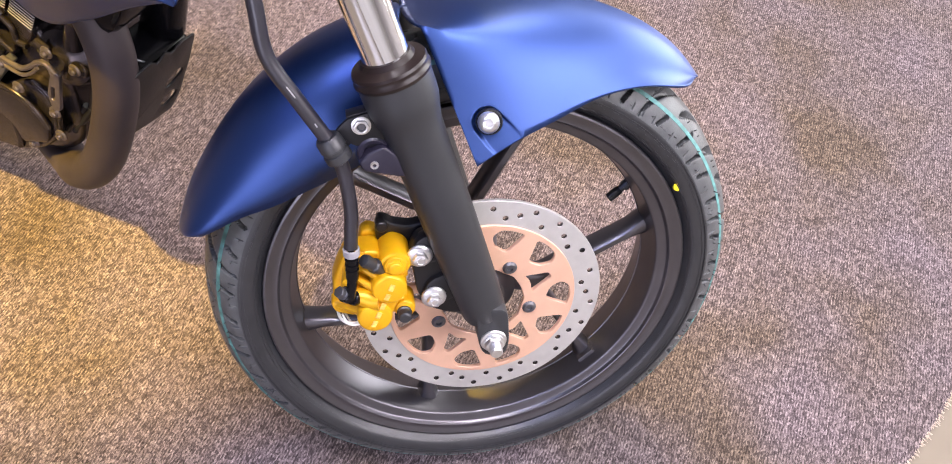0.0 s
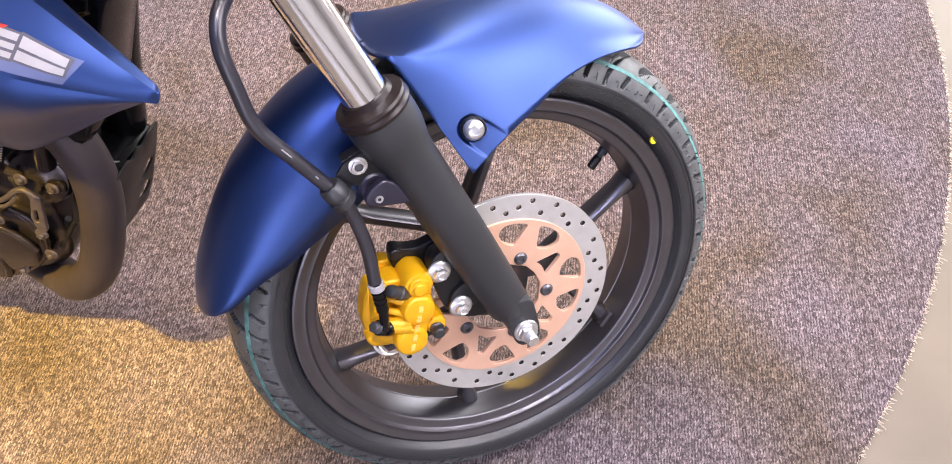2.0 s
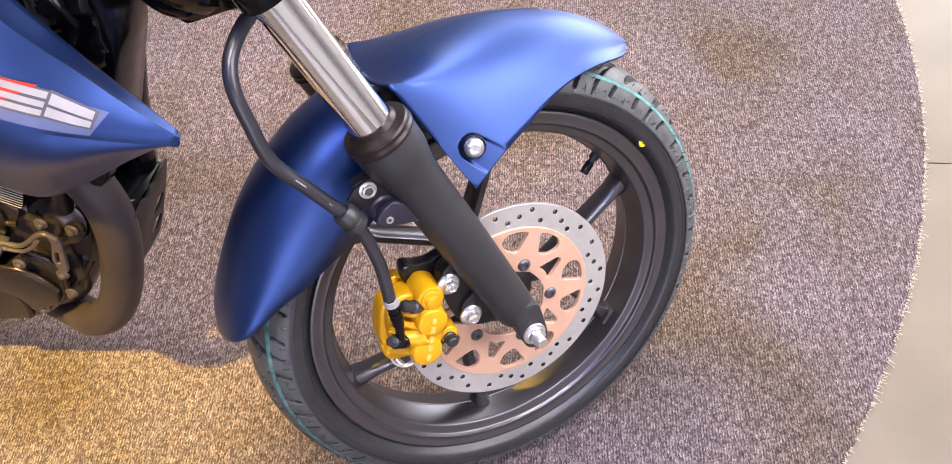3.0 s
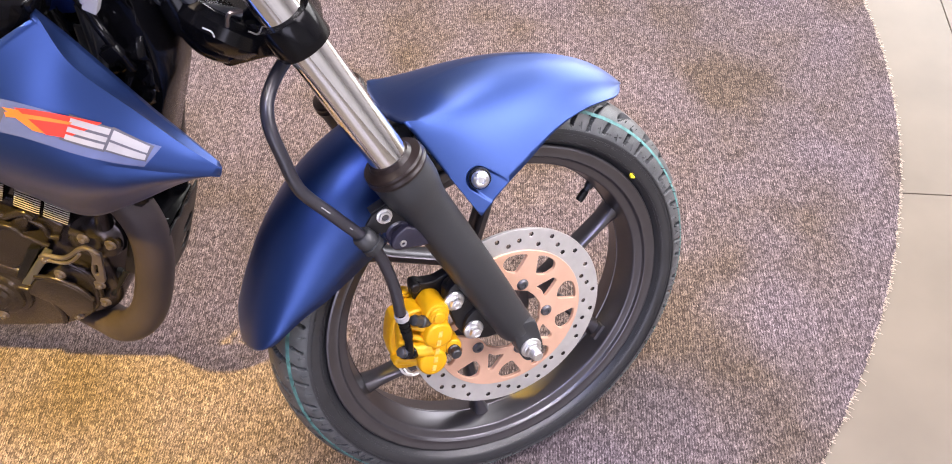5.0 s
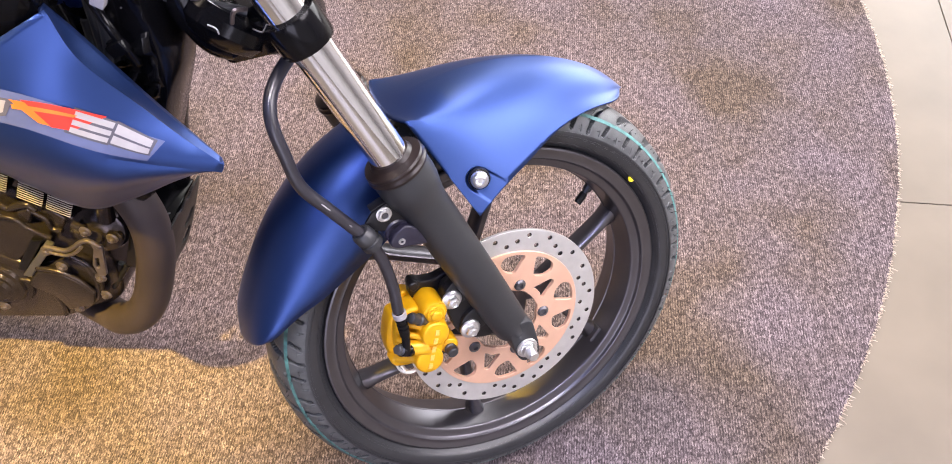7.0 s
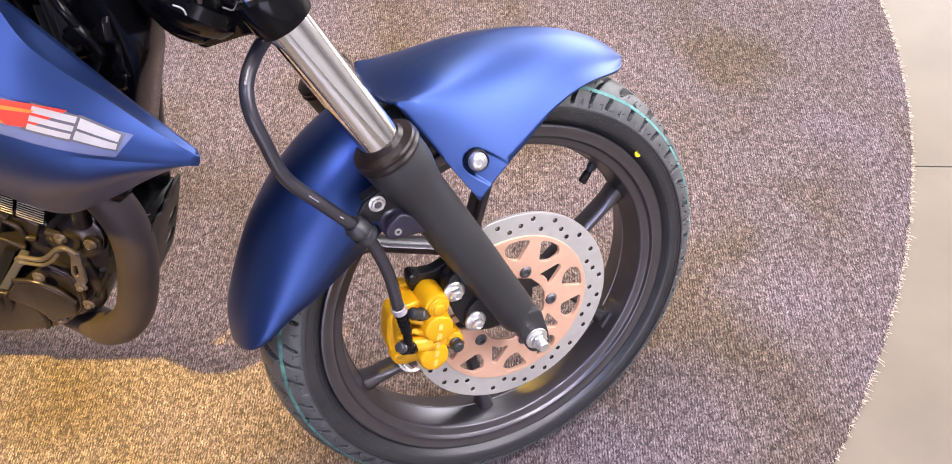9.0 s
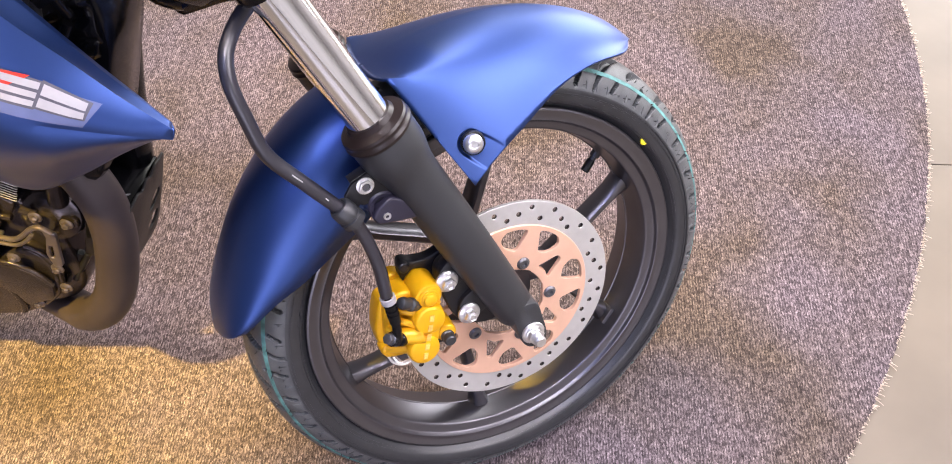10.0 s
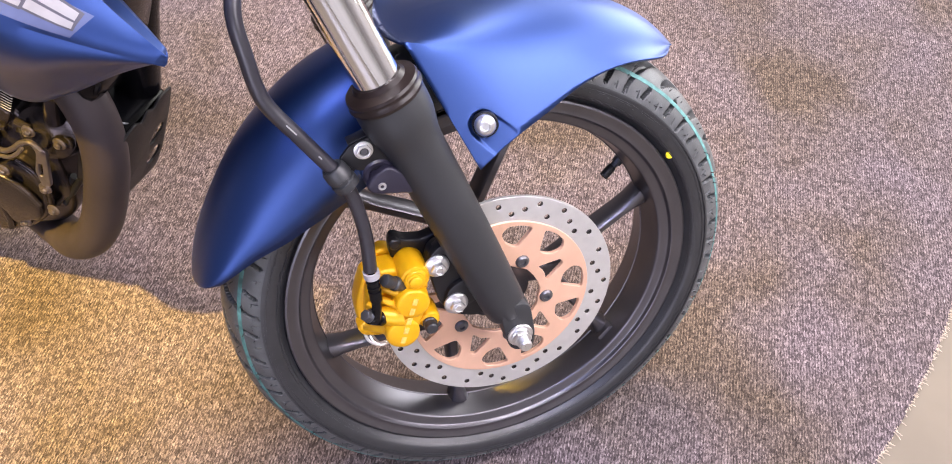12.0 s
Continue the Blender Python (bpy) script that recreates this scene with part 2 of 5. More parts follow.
# ---- the showroom ----
def carpet_material():
    """Heather loop-pile carpet: pale and dark yarn flecks, fine ribs, tan and violet patches."""
    m = bpy.data.materials.new("heather_loop_carpet")
    m.use_nodes = True
    n, l = m.node_tree.nodes, m.node_tree.links
    b = n["Principled BSDF"]
    b.inputs["Roughness"].default_value = 0.95
    b.inputs["Specular IOR Level"].default_value = 0.15
    co, mp = n.new("ShaderNodeTexCoord"), n.new("ShaderNodeMapping")
    mp.inputs["Rotation"].default_value = (0, 0, radians(30))
    l.new(co.outputs["Object"], mp.inputs["Vector"])

    def stretched(x, y):
        s = n.new("ShaderNodeMapping")
        s.inputs["Scale"].default_value = (x, y, 1)
        l.new(mp.outputs["Vector"], s.inputs["Vector"])
        return s.outputs["Vector"]

    def texture(kind, vector, scale, detail=2.0):
        t = n.new(kind)
        l.new(vector, t.inputs["Vector"])
        t.inputs["Scale"].default_value = scale
        if kind == "ShaderNodeTexNoise":
            t.inputs["Detail"].default_value = detail
        return t

    def madd(value, times, plus):
        q = n.new("ShaderNodeMath")
        q.operation = "MULTIPLY_ADD"
        l.new(value, q.inputs[0])
        q.inputs[1].default_value = times
        if isinstance(plus, float):
            q.inputs[2].default_value = plus
        else:
            l.new(plus, q.inputs[2])
        return q.outputs[0]

    def ramp(value, *stops):
        r = n.new("ShaderNodeValToRGB")
        e = r.color_ramp.elements
        e[0].position, e[0].color = stops[0][0], (*stops[0][1], 1)
        e[1].position, e[1].color = stops[-1][0], (*stops[-1][1], 1)
        for at_, col in stops[1:-1]:
            e.new(at_).color = (*col, 1)
        l.new(value, r.inputs["Fac"])
        return r.outputs["Color"]

    # one loop of yarn each: about 2 mm across the rows and 5 mm along them, of its own shade
    loop = texture("ShaderNodeTexVoronoi", stretched(1.0, 0.40), 600)
    shade = n.new("ShaderNodeSeparateColor")
    l.new(loop.outputs["Color"], shade.inputs[0])
    fleck = texture("ShaderNodeTexNoise", stretched(1.0, 0.45), 850, 2.0)
    clump = texture("ShaderNodeTexNoise", mp.outputs["Vector"], 85, 3.0)
    blotch = texture("ShaderNodeTexNoise", mp.outputs["Vector"], 3.6, 5)
    rows = n.new("ShaderNodeTexWave")
    l.new(mp.outputs["Vector"], rows.inputs["Vector"])
    rows.inputs["Scale"].default_value = 75
    rows.inputs["Distortion"].default_value, rows.inputs["Detail"].default_value, rows.inputs["Detail Scale"].default_value = 0.9, 2.0, 2.0
    tone = madd(rows.outputs["Fac"], 0.09, madd(clump.outputs["Fac"], 0.28, madd(fleck.outputs["Fac"], 0.52, madd(shade.outputs[0], 0.27, -0.085))))
    yarn = ramp(tone, (0.22, (0.016, 0.0125, 0.0130)), (0.46, (0.088, 0.072, 0.076)), (0.62, (0.215, 0.183, 0.186)), (0.84, (0.53, 0.46, 0.455)))
    patch_tint = ramp(blotch.outputs["Fac"], (0.36, (0.76, 0.69, 0.53)), (0.50, (0.94, 0.895, 0.86)), (0.66, (1.02, 0.985, 1.05)))
    mul = n.new("ShaderNodeMix")
    mul.data_type, mul.blend_type = "RGBA", "MULTIPLY"
    mul.inputs["Factor"].default_value = 1.0
    l.new(yarn, mul.inputs["A"])
    l.new(patch_tint, mul.inputs["B"])
    l.new(mul.outputs["Result"], b.inputs["Base Color"])
    bp = n.new("ShaderNodeBump")
    bp.inputs["Strength"].default_value, bp.inputs["Distance"].default_value = 0.8, 0.003
    l.new(tone, bp.inputs["Height"])
    l.new(bp.outputs["Normal"], b.inputs["Normal"])
    return m


CARPET = carpet_material()
FLOOR = material("polished_beige_floor", (0.165, 0.140, 0.106), 0.38, 0.0, 0.14, 5, 0.05, 90)
GROUT = material("grey_grout", (0.105, 0.095, 0.080), 0.8, 0.0, 0.2, 60)
FRINGE = material("pale_yarn_fringe", (0.50, 0.42, 0.34), 0.9, 0.0, 0.3, 200)

ROOM = 4.2
bm = bmesh.new()
grid(bm, [[(x, y, -0.0105) for y in (-ROOM, ROOM)] for x in (-ROOM, ROOM)])
FLOOR_OB = tagged(part("floor", bm, GROUT), "polished beige stone-tiled showroom floor", "floor", kind="structure")
# These walls are unseen; their greys are chosen to darken or brighten reflections.
for name, x, y, sx, sy in (("wall_south", 0, -ROOM, 2 * ROOM, 0.1), ("wall_west", -ROOM, 0, 0.1, 2 * ROOM), ("wall_north", 0, ROOM, 2 * ROOM, 0.1)):
    bm = bmesh.new()
    block(bm, (sx, sy, 3.1), Matrix.Translation((x, y, 1.54)), 0)
    south = name == "wall_south"
    tagged(part(name, bm, PALE_WALL if south else WALL), "plain pale grey unseen wall" if south else "plain dark grey unseen wall", "wall", kind="structure")
# unseen wall, with a wide opening added for the fill lamp in front of it
bm = bmesh.new()
prism(bm, [(-ROOM, -0.01), (ROOM, -0.01), (ROOM, 3.09), (-ROOM, 3.09)], Matrix.Rotation(radians(-90), 4, "Z") @ at(ROOM + 0.05), 0.0, 0.1, 0, [[(-3.4, 0.3), (0.0, 0.3), (0.0, 2.6), (-3.4, 2.6)]])
tagged(part("wall_east", bm, WHITE_WALL, flat=True), "plain white unseen wall with a wide opening", "wall", kind="structure")
bm = bmesh.new()
block(bm, (2 * ROOM, 2 * ROOM, 0.1), Matrix.Translation((0, 0, 3.05)), 0)
tagged(part("ceiling", bm, CEIL), "plain showroom ceiling", "ceiling", kind="structure")

CARPET_X, CARPET_Y, CARPET_R = -0.344, 1.155, 1.663


def round_carpet():
    rnd = random.Random(4)
    bm = bmesh.new()
    n = 900
    wob = [0.0025 * noise.noise((k * 0.35, 0, 0)) + 0.004 * noise.noise((k * 0.04, 3, 0)) for k in range(n)]
    rows = []
    for dr, z in ((-1.0, 0.0), (-0.02, 0.0), (-0.004, -0.0005), (0.0, -0.003), (0.0, -0.007)):
        rows.append([((CARPET_R + wob[k] + dr) * math.cos(2 * math.pi * k / n), (CARPET_R + wob[k] + dr) * math.sin(2 * math.pi * k / n), z) for k in range(n)])
    vs = grid(bm, rows, close_v=True)
    bm.faces.new(vs[0])
    ob = part("carpet", bm, CARPET)
    ob.location = (CARPET_X, CARPET_Y, 0)
    tagged(ob, "round grey-brown heather loop-pile carpet with a frayed edge", "carpet")
    # cut yarn ends round the edge
    bm = bmesh.new()
    for k in range(2600):
        a = rnd.uniform(-2.4, 0.6)
        r = CARPET_R + rnd.uniform(-0.005, 0.001)
        c = Vector((r * math.cos(a), r * math.sin(a), -0.002))
        out = Vector((math.cos(a + rnd.uniform(-1, 1)), math.sin(a + rnd.uniform(-1, 1)), rnd.uniform(-0.3, 0.5)))
        ln = rnd.uniform(0.002, 0.007) * (1.8 if rnd.random() < 0.06 else 1)
        tube(bm, [c, c + out * ln * 0.6, c + out * ln + Vector((0, 0, -0.001))], [0.0008, 0.0007, 0.0004], 4)
    part("yarn_fringe", bm, FRINGE, ob, "pale cut yarn ends")
    return ob


round_carpet()

# ---- the motorcycle; its parts are set out in the frame of the front wheel ----
# x ahead, z up in the wheel's plane, y across to the far side; the wheel leans and the bars are turned to the far side
bike = tagged(new("motorcycle"), "matte blue motorcycle with golden brake caliper, standing on round carpet", "motorcycle")
bike.matrix_world = pose(0, 0, 0.2826, -19.0065, 0, 0)
RAKE = Vector((-0.308, 0, 0.951)).normalized()
BODY = Matrix.Rotation(radians(-35), 4, RAKE)  # the frame of tank, engine and exhaust


def polar(r, deg, y):
    return Vector((r * math.cos(radians(deg)), y, r * math.sin(radians(deg))))


# -- tyre --
PROFILE = curve([(-0.0345, 0.2335), (-0.0402, 0.2382), (-0.0480, 0.2450), (-0.0502, 0.2545), (-0.0490, 0.2630), (-0.0440, 0.2735), (-0.0330, 0.2856), (-0.0180, 0.2940), (0.0, 0.2973)], 6)
PROFILE += [Vector((-p[0], p[1])) for p in reversed(PROFILE[:-1])]
PITCHES = 19


def groove(y, turn):
    """How deep the tread is cut at a place across (y) and round (in turns)."""
    side = -1 if y < 0 else 1
    a = abs(y)
    u = turn * PITCHES + (0.5 if side > 0 else 0.0)
    deep = 0.0
    # long bowed wedge from the shoulder over the crown, two short slots, and a wedge on the crown
    for start, end, lean, wide0, wide1, off, bow in ((0.004, 0.0494, 0.45, 0.085, 0.016, 0.46, 0.10), (0.0405, 0.0480, 0.085, 0.026, 0.026, 0.535, 0.0), (0.0335, 0.0480, 0.11, 0.028, 0.028, 0.077, 0.0), (0.010, 0.0330, 0.34, 0.100, 0.020, 0.03, 0.12)):
        if start < a < end:
            q = (a - start) / (end - start)
            d = (u - off - lean * q - bow * q * (1 - q)) % 1.0
            d = min(d, 1 - d)
            w = wide0 + (wide1 - wide0) * q
            if d < w:
                deep = max(deep, min(1.0, (w - d) / (0.22 * w), 14 * q + 0.2, 14 * (1 - q) + 0.2))
    for k in range(6):
        if 0.0462 < a < 0.0486 and abs((u - 0.167 * k - 0.02) % 1.0 - 0.004 * (k % 3)) < 0.008:
            deep = max(deep, 0.22)
    return deep


def tyre():
    n = 1900
    verts, faces, mats, cuts, smooth = [], [], [], [], []
    m = len(PROFILE)
    nrm = []
    for j in range(m):
        t = PROFILE[min(j + 1, m - 1)] - PROFILE[max(j - 1, 0)]
        nrm.append(Vector((-t[1], t[0])).normalized())
    for i in range(n):
        a = 2 * math.pi * i / n
        for j, p in enumerate(PROFILE):
            d = 0.0
            if p[1] > 0.2585:
                d = 0.0068 * groove(p[0], i / n)
            cuts.append(d)
            y, r = p[0] - nrm[j][0] * d, p[1] - nrm[j][1] * d
            verts.append((r * math.cos(a), y, r * math.sin(a)))
    for i in range(n):
        k = (i + 1) % n
        for j in range(m - 1):
            faces.append((i * m + j, i * m + j + 1, k * m + j + 1, k * m + j))
            f = faces[-1]
            smooth.append(max(cuts[v] for v in f) - min(cuts[v] for v in f) < 1e-5)
            ym, rm = 0.5 * (PROFILE[j][0] + PROFILE[j + 1][0]), 0.5 * (PROFILE[j][1] + PROFILE[j + 1][1])
            mats.append(1 if rm > 0.2590 else 0)
    me = bpy.data.meshes.new("tyre")
    me.from_pydata(verts, [], faces)
    for mt in (RUBBER, TREAD):
        me.materials.append(mt)
    me.polygons.foreach_set("material_index", mats)
    me.polygons.foreach_set("use_smooth", smooth)
    me.update()
    ob = new("tyre", me)
    ob.parent = bike
    tagged(ob, "black rubber tyre with slanted tread grooves")
    return ob


TYRE = tyre()


def on_tyre(y_or_r, deg, lift=0.0, by_r=True):
    """A place on the near half of the tyre's skin, at a radius or a distance across."""
    half = PROFILE[(0 if by_r else 20): len(PROFILE) // 2 + 1]
    for p, q in zip(half, half[1:]):
        lo, hi = (p[1], q[1]) if by_r else (p[0], q[0])
        if lo <= y_or_r <= hi:
            t = (y_or_r - lo) / (hi - lo)
            w = p.lerp(q, t)
            d = (q - p).normalized()
            w = w + Vector((-d[1], d[0])) * lift
            return polar(w[1], deg, w[0])
    return polar(half[-1][1] + lift, deg, 0)


def skin_patch(bm, r0, r1, a0, a1, lift=0.0006, n=8, by_r=True, skew=0.0):
    """A thin raised patch on the tyre's skin between two radii (or distances across) and two angles."""
    for h in (lift,):
        rows = []
        for i in range(n + 1):
            a = a0 + (a1 - a0) * i / n
            rows.append([on_tyre(r0, a, -0.0004, by_r), on_tyre(r0, a, h, by_r), on_tyre(0.5 * (r0 + r1), a + 0.5 * skew, h, by_r), on_tyre(r1, a + skew, h, by_r), on_tyre(r1, a + skew, -0.0004, by_r)])
        grid(bm, rows)


bm = bmesh.new()
skin_patch(bm, -0.0394, -0.0362, -180, 180, 0.0003, 500, by_r=False)
part("tread_stripe", bm, TEAL, TYRE, "faded teal factory stripe")
bm = bmesh.new()
lathe(bm, [(0, 0.0005), (0.0052, 0.0005), (0.0058, -0.001)], aim(on_tyre(0.2440, 31.0), (0.12, -0.95, 0.06)), 14)
part("balance_dot", bm, YELLOW_DOT, TYRE, "yellow paint dot")
# raised lettering that cannot be named: plain outlined bars
bar_rnd = random.Random(7)
for start, count, r0, r1, step in ((-18, 13, 0.2440, 0.2540, 2.75), (66, 12, 0.2440, 0.2540, 2.6), (206, 7, 0.2425, 0.2555, 3.9), (160, 4, 0.2440, 0.2545, 3.4), (-70, 8, 0.2455, 0.2515, 2.0), (-130, 10, 0.2415, 0.2450, 1.6)):
    for k in range(count):
        bm = bmesh.new()
        a = start - k * step
        w = step * bar_rnd.choice((0.55, 0.65, 0.75))
        if r1 - r0 < 0.008:
            skin_patch(bm, r0, r1, a, a - w, 0.0008, 3, skew=-0.25)
        else:
            t = 0.0019
            sides = [(r0, r0 + t, a, a - w), (r1 - t, r1, a, a - w), (r0 + t, r1 - t, a, a - 0.42), (r0 + t, r1 - t, a - w + 0.42, a - w)]
            for q0, q1, a0, a1 in bar_rnd.sample(sides, bar_rnd.choice((2, 3, 3, 4))):
                skin_patch(bm, q0, q1, a0, a1, 0.0009, 3)
        part("raised_bar", bm, RUBBER, TYRE)
# moulding nibs on the shoulders
bm = bmesh.new()
for k in range(230):
    d = k * 360 / 230 + bar_rnd.uniform(-0.3, 0.3)
    y = bar_rnd.choice((-0.0475, -0.0465, -0.040, -0.030))
    p = on_tyre(y, d, -0.001, by_r=False)
    q = on_tyre(y, d + bar_rnd.uniform(-0.5, 0.5), bar_rnd.uniform(0.002, 0.0042), by_r=False)
    tube(bm, [p, q], [0.0007, 0.0005], 4)
tagged(part("moulding_flash", bm, RUBBER, TYRE), kind="stuff")
for r0, wide, lift in ((0.2412, 0.0008, 0.0006), (0.2432, 0.0013, 0.0009), (0.2549, 0.0009, 0.0007), (0.2585, 0.0022, 0.0012)):
    bm = bmesh.new()
    skin_patch(bm, r0, r0 + wide, -180, 180, lift, 360)
    part("moulded_line", bm, RUBBER, TYRE)

# -- rim with three forked spokes --
half = [(-0.0360, 0.2362), (-0.0405, 0.2363), (-0.0426, 0.2352), (-0.0433, 0.2330), (-0.0426, 0.2302), (-0.0414, 0.2268), (-0.0407, 0.2230), (-0.0410, 0.2212), (-0.0404, 0.2202), (-0.0372, 0.2187), (-0.0365, 0.2181), (-0.0361, 0.2172), (-0.0351, 0.2145), (-0.0341, 0.2108), (-0.0334, 0.2086), (-0.0326, 0.2076), (-0.0312, 0.2070), (-0.0270, 0.2062), (-0.0200, 0.2044), (-0.0100, 0.2023), (-0.0014, 0.2008), (-0.0007, 0.1998), (0.0, 0.1996)]
inner = half + [(-y, r) for y, r in reversed(half[:-1])]
outer = [(0.032, 0.2300), (0.0, 0.2150), (-0.032, 0.2300)]
bm = bmesh.new()
grid(bm, [[polar(r, d * 360 / 256, y) for d in range(256)] for y, r in inner + outer], close_u=True, close_v=True)
RIMOB = part("rim", bm, RIM, bike, "satin black cast alloy rim", angle=30)


def spoke(bm, p0, p1, w0, w1, d0, d1):
    """A cast spoke with a flat ridge, from p0 to p1 (in the wheel's plane)."""
    p0, p1 = Vector(p0), Vector(p1)
    t = (p1 - p0).normalized()
    s = Vector((-t[1], t[0]))
    rows = []
    for k in range(9):
        q = k / 8
        c, w, d = p0.lerp(p1, q), w0 + (w1 - w0) * q, d0 + (d1 - d0) * q
        flare = 1 + 0.9 * max(0, (q - 0.8) / 0.2) ** 2
        w *= flare
        sec = [(-1, -0.35), (-0.72, -0.85), (-0.40, -1), (0.40, -1), (0.72, -0.85), (1, -0.35), (1, 0.35), (0.72, 0.85), (-0.72, 0.85), (-1, 0.35)]
        rows.append([Vector((c[0] + s[0] * a * w, b * d, c[1] + s[1] * a * w)) for a, b in sec])
    grid(bm, rows, close_v=True)


for root in (105, 225, 345):
    bm = bmesh.new()
    c = lambda r, a: (r * math.cos(radians(a)), r * math.sin(radians(a)))
    spoke(bm, c(0.020, root), c(0.090, root), 0.017, 0.015, 0.020, 0.017)
    for sgn in (-1, 1):
        spoke(bm, c(0.078, root + 3 * sgn), c(0.204, root + 29.5 * sgn), 0.0080, 0.0072, 0.016, 0.014)
    part("spoke", bm, RIM, RIMOB)
bm = bmesh.new()
prof = [(0.0, -0.052), (0.026, -0.052), (0.030, -0.048), (0.040, -0.040), (0.040, -0.030), (0.033, -0.026), (0.031, 0.0), (0.033, 0.03), (0.036, 0.045), (0.020, 0.048), (0, 0.048)]
lathe(bm, prof, Matrix.Rotation(radians(-90), 4, "X"), 40)
part("hub", bm, RIM, RIMOB)
bm = bmesh.new()
foot, tip = Vector((0.1835, 0.010, 0.1035)), Vector((0.1535, 0.006, 0.0800))
way = tip - foot
tube(bm, [foot, foot + way * 0.45], 0.0062, 14)
tube(bm, [foot + way * 0.42, foot + way * 0.60], 0.0042, 12)
part("valve_stem", bm, RUBBER, RIMOB, "black rubber tyre valve")
bm = bmesh.new()
tube(bm, [foot + way * 0.56, foot + way * 0.60, foot + way * 0.97, foot + way * 1.0], [0.0045, 0.0054, 0.0054, 0.0042], 12)
part("valve_cap", bm, PLASTIC, RIMOB, "black plastic valve cap")
bm = bmesh.new()
for a in (-44,):
    p = polar(0.2035, a, -0.006)
    block(bm, (0.030, 0.024, 0.008), aim(p, -p), 0.002)
part("balance_weight", bm, RIM, RIMOB)

# -- brake disc --
Y_DISC = -0.0605
DISC_OB = None
holes = []
pattern = (0.1117, 0.1252, 0.1172, 0.1117, 0.1228, None, 0.1228, 0.1117, 0.1172, 0.1252)
for s in range(5):
    for k, r in enumerate(pattern):
        if r:
            a = radians(58.2 + 72 * s + 7.2 * k)
            holes.append(ring(0.0032, 12, r * math.cos(a), r * math.sin(a)))
bm = bmesh.new()
prism(bm, ring(0.133, 180), at(Y_DISC), -0.0045, 0.0, 0.0004, [ring(0.1005, 120)] + holes, 1)
# The walls of the drilled holes get a dark colour in place of shade.
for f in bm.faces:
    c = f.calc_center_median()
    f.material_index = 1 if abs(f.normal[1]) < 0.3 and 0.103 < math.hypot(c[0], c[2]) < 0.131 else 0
DISC_OB = part("brake_disc", bm, (DISC, HOLE_SHADE), bike, "drilled ground-steel brake disc with copper carrier", angle=30)


def arc_pts(pairs):
    return [(r * math.cos(radians(a)), r * math.sin(radians(a))) for r, a in pairs]


cut = []
for s in range(5):
    b0 = 59.5 + 72 * s
    for sgn in (1, -1):
        w = arc_pts([(0.0975, b0 + sgn * 4.5), (0.0985, b0 + sgn * 13), (0.0975, b0 + sgn * 21.5), (0.0890, b0 + sgn * 26.5), (0.0760, b0 + sgn * 23), (0.0700, b0 + sgn * 12)])
        cut.append(rounded(w if sgn > 0 else w[::-1], 0.005))
    cut.append(rounded(arc_pts([(0.0545, b0 + 36 - 13), (0.0570, b0 + 36), (0.0545, b0 + 36 + 13), (0.0800, b0 + 36 + 2.5), (0.0800, b0 + 36 - 2.5)]), 0.004))
inside = []
for s in range(5):
    b0 = 59.5 + 72 * s
    inside += [(0.0450, b0 - 30), (0.0460, b0 - 15), (0.0450, b0 - 8), (0.0440, b0), (0.0450, b0 + 8), (0.0460, b0 + 15), (0.0450, b0 + 30)]
inside = arc_pts(sorted(inside, key=lambda q: q[1]))
outside = arc_pts([(0.1035, 2 * k) for k in range(180)])
bm = bmesh.new()
prism(bm, outside, at(Y_DISC - 0.0012), -0.0045, 0.0008, 0.0006, [inside] + cut, 1)
part("carrier", bm, COPPER, DISC_OB, "copper-coloured disc carrier with cut-outs", angle=30)
for s in range(5):
    p = polar(0.0537, 59.5 + 72 * s, Y_DISC - 0.0018)
    bm = bmesh.new()
    lathe(bm, [(0, 0.0012), (0.0028, 0.0012), (0.0033, 0.0036), (0.0058, 0.0036), (0.0078, 0.0016), (0.0080, 0)], aim(p, (0, -1, 0)), 22)
    part("disc_bolt", bm, DARK_ZINC, DISC_OB, "dark zinc button-head disc bolt")

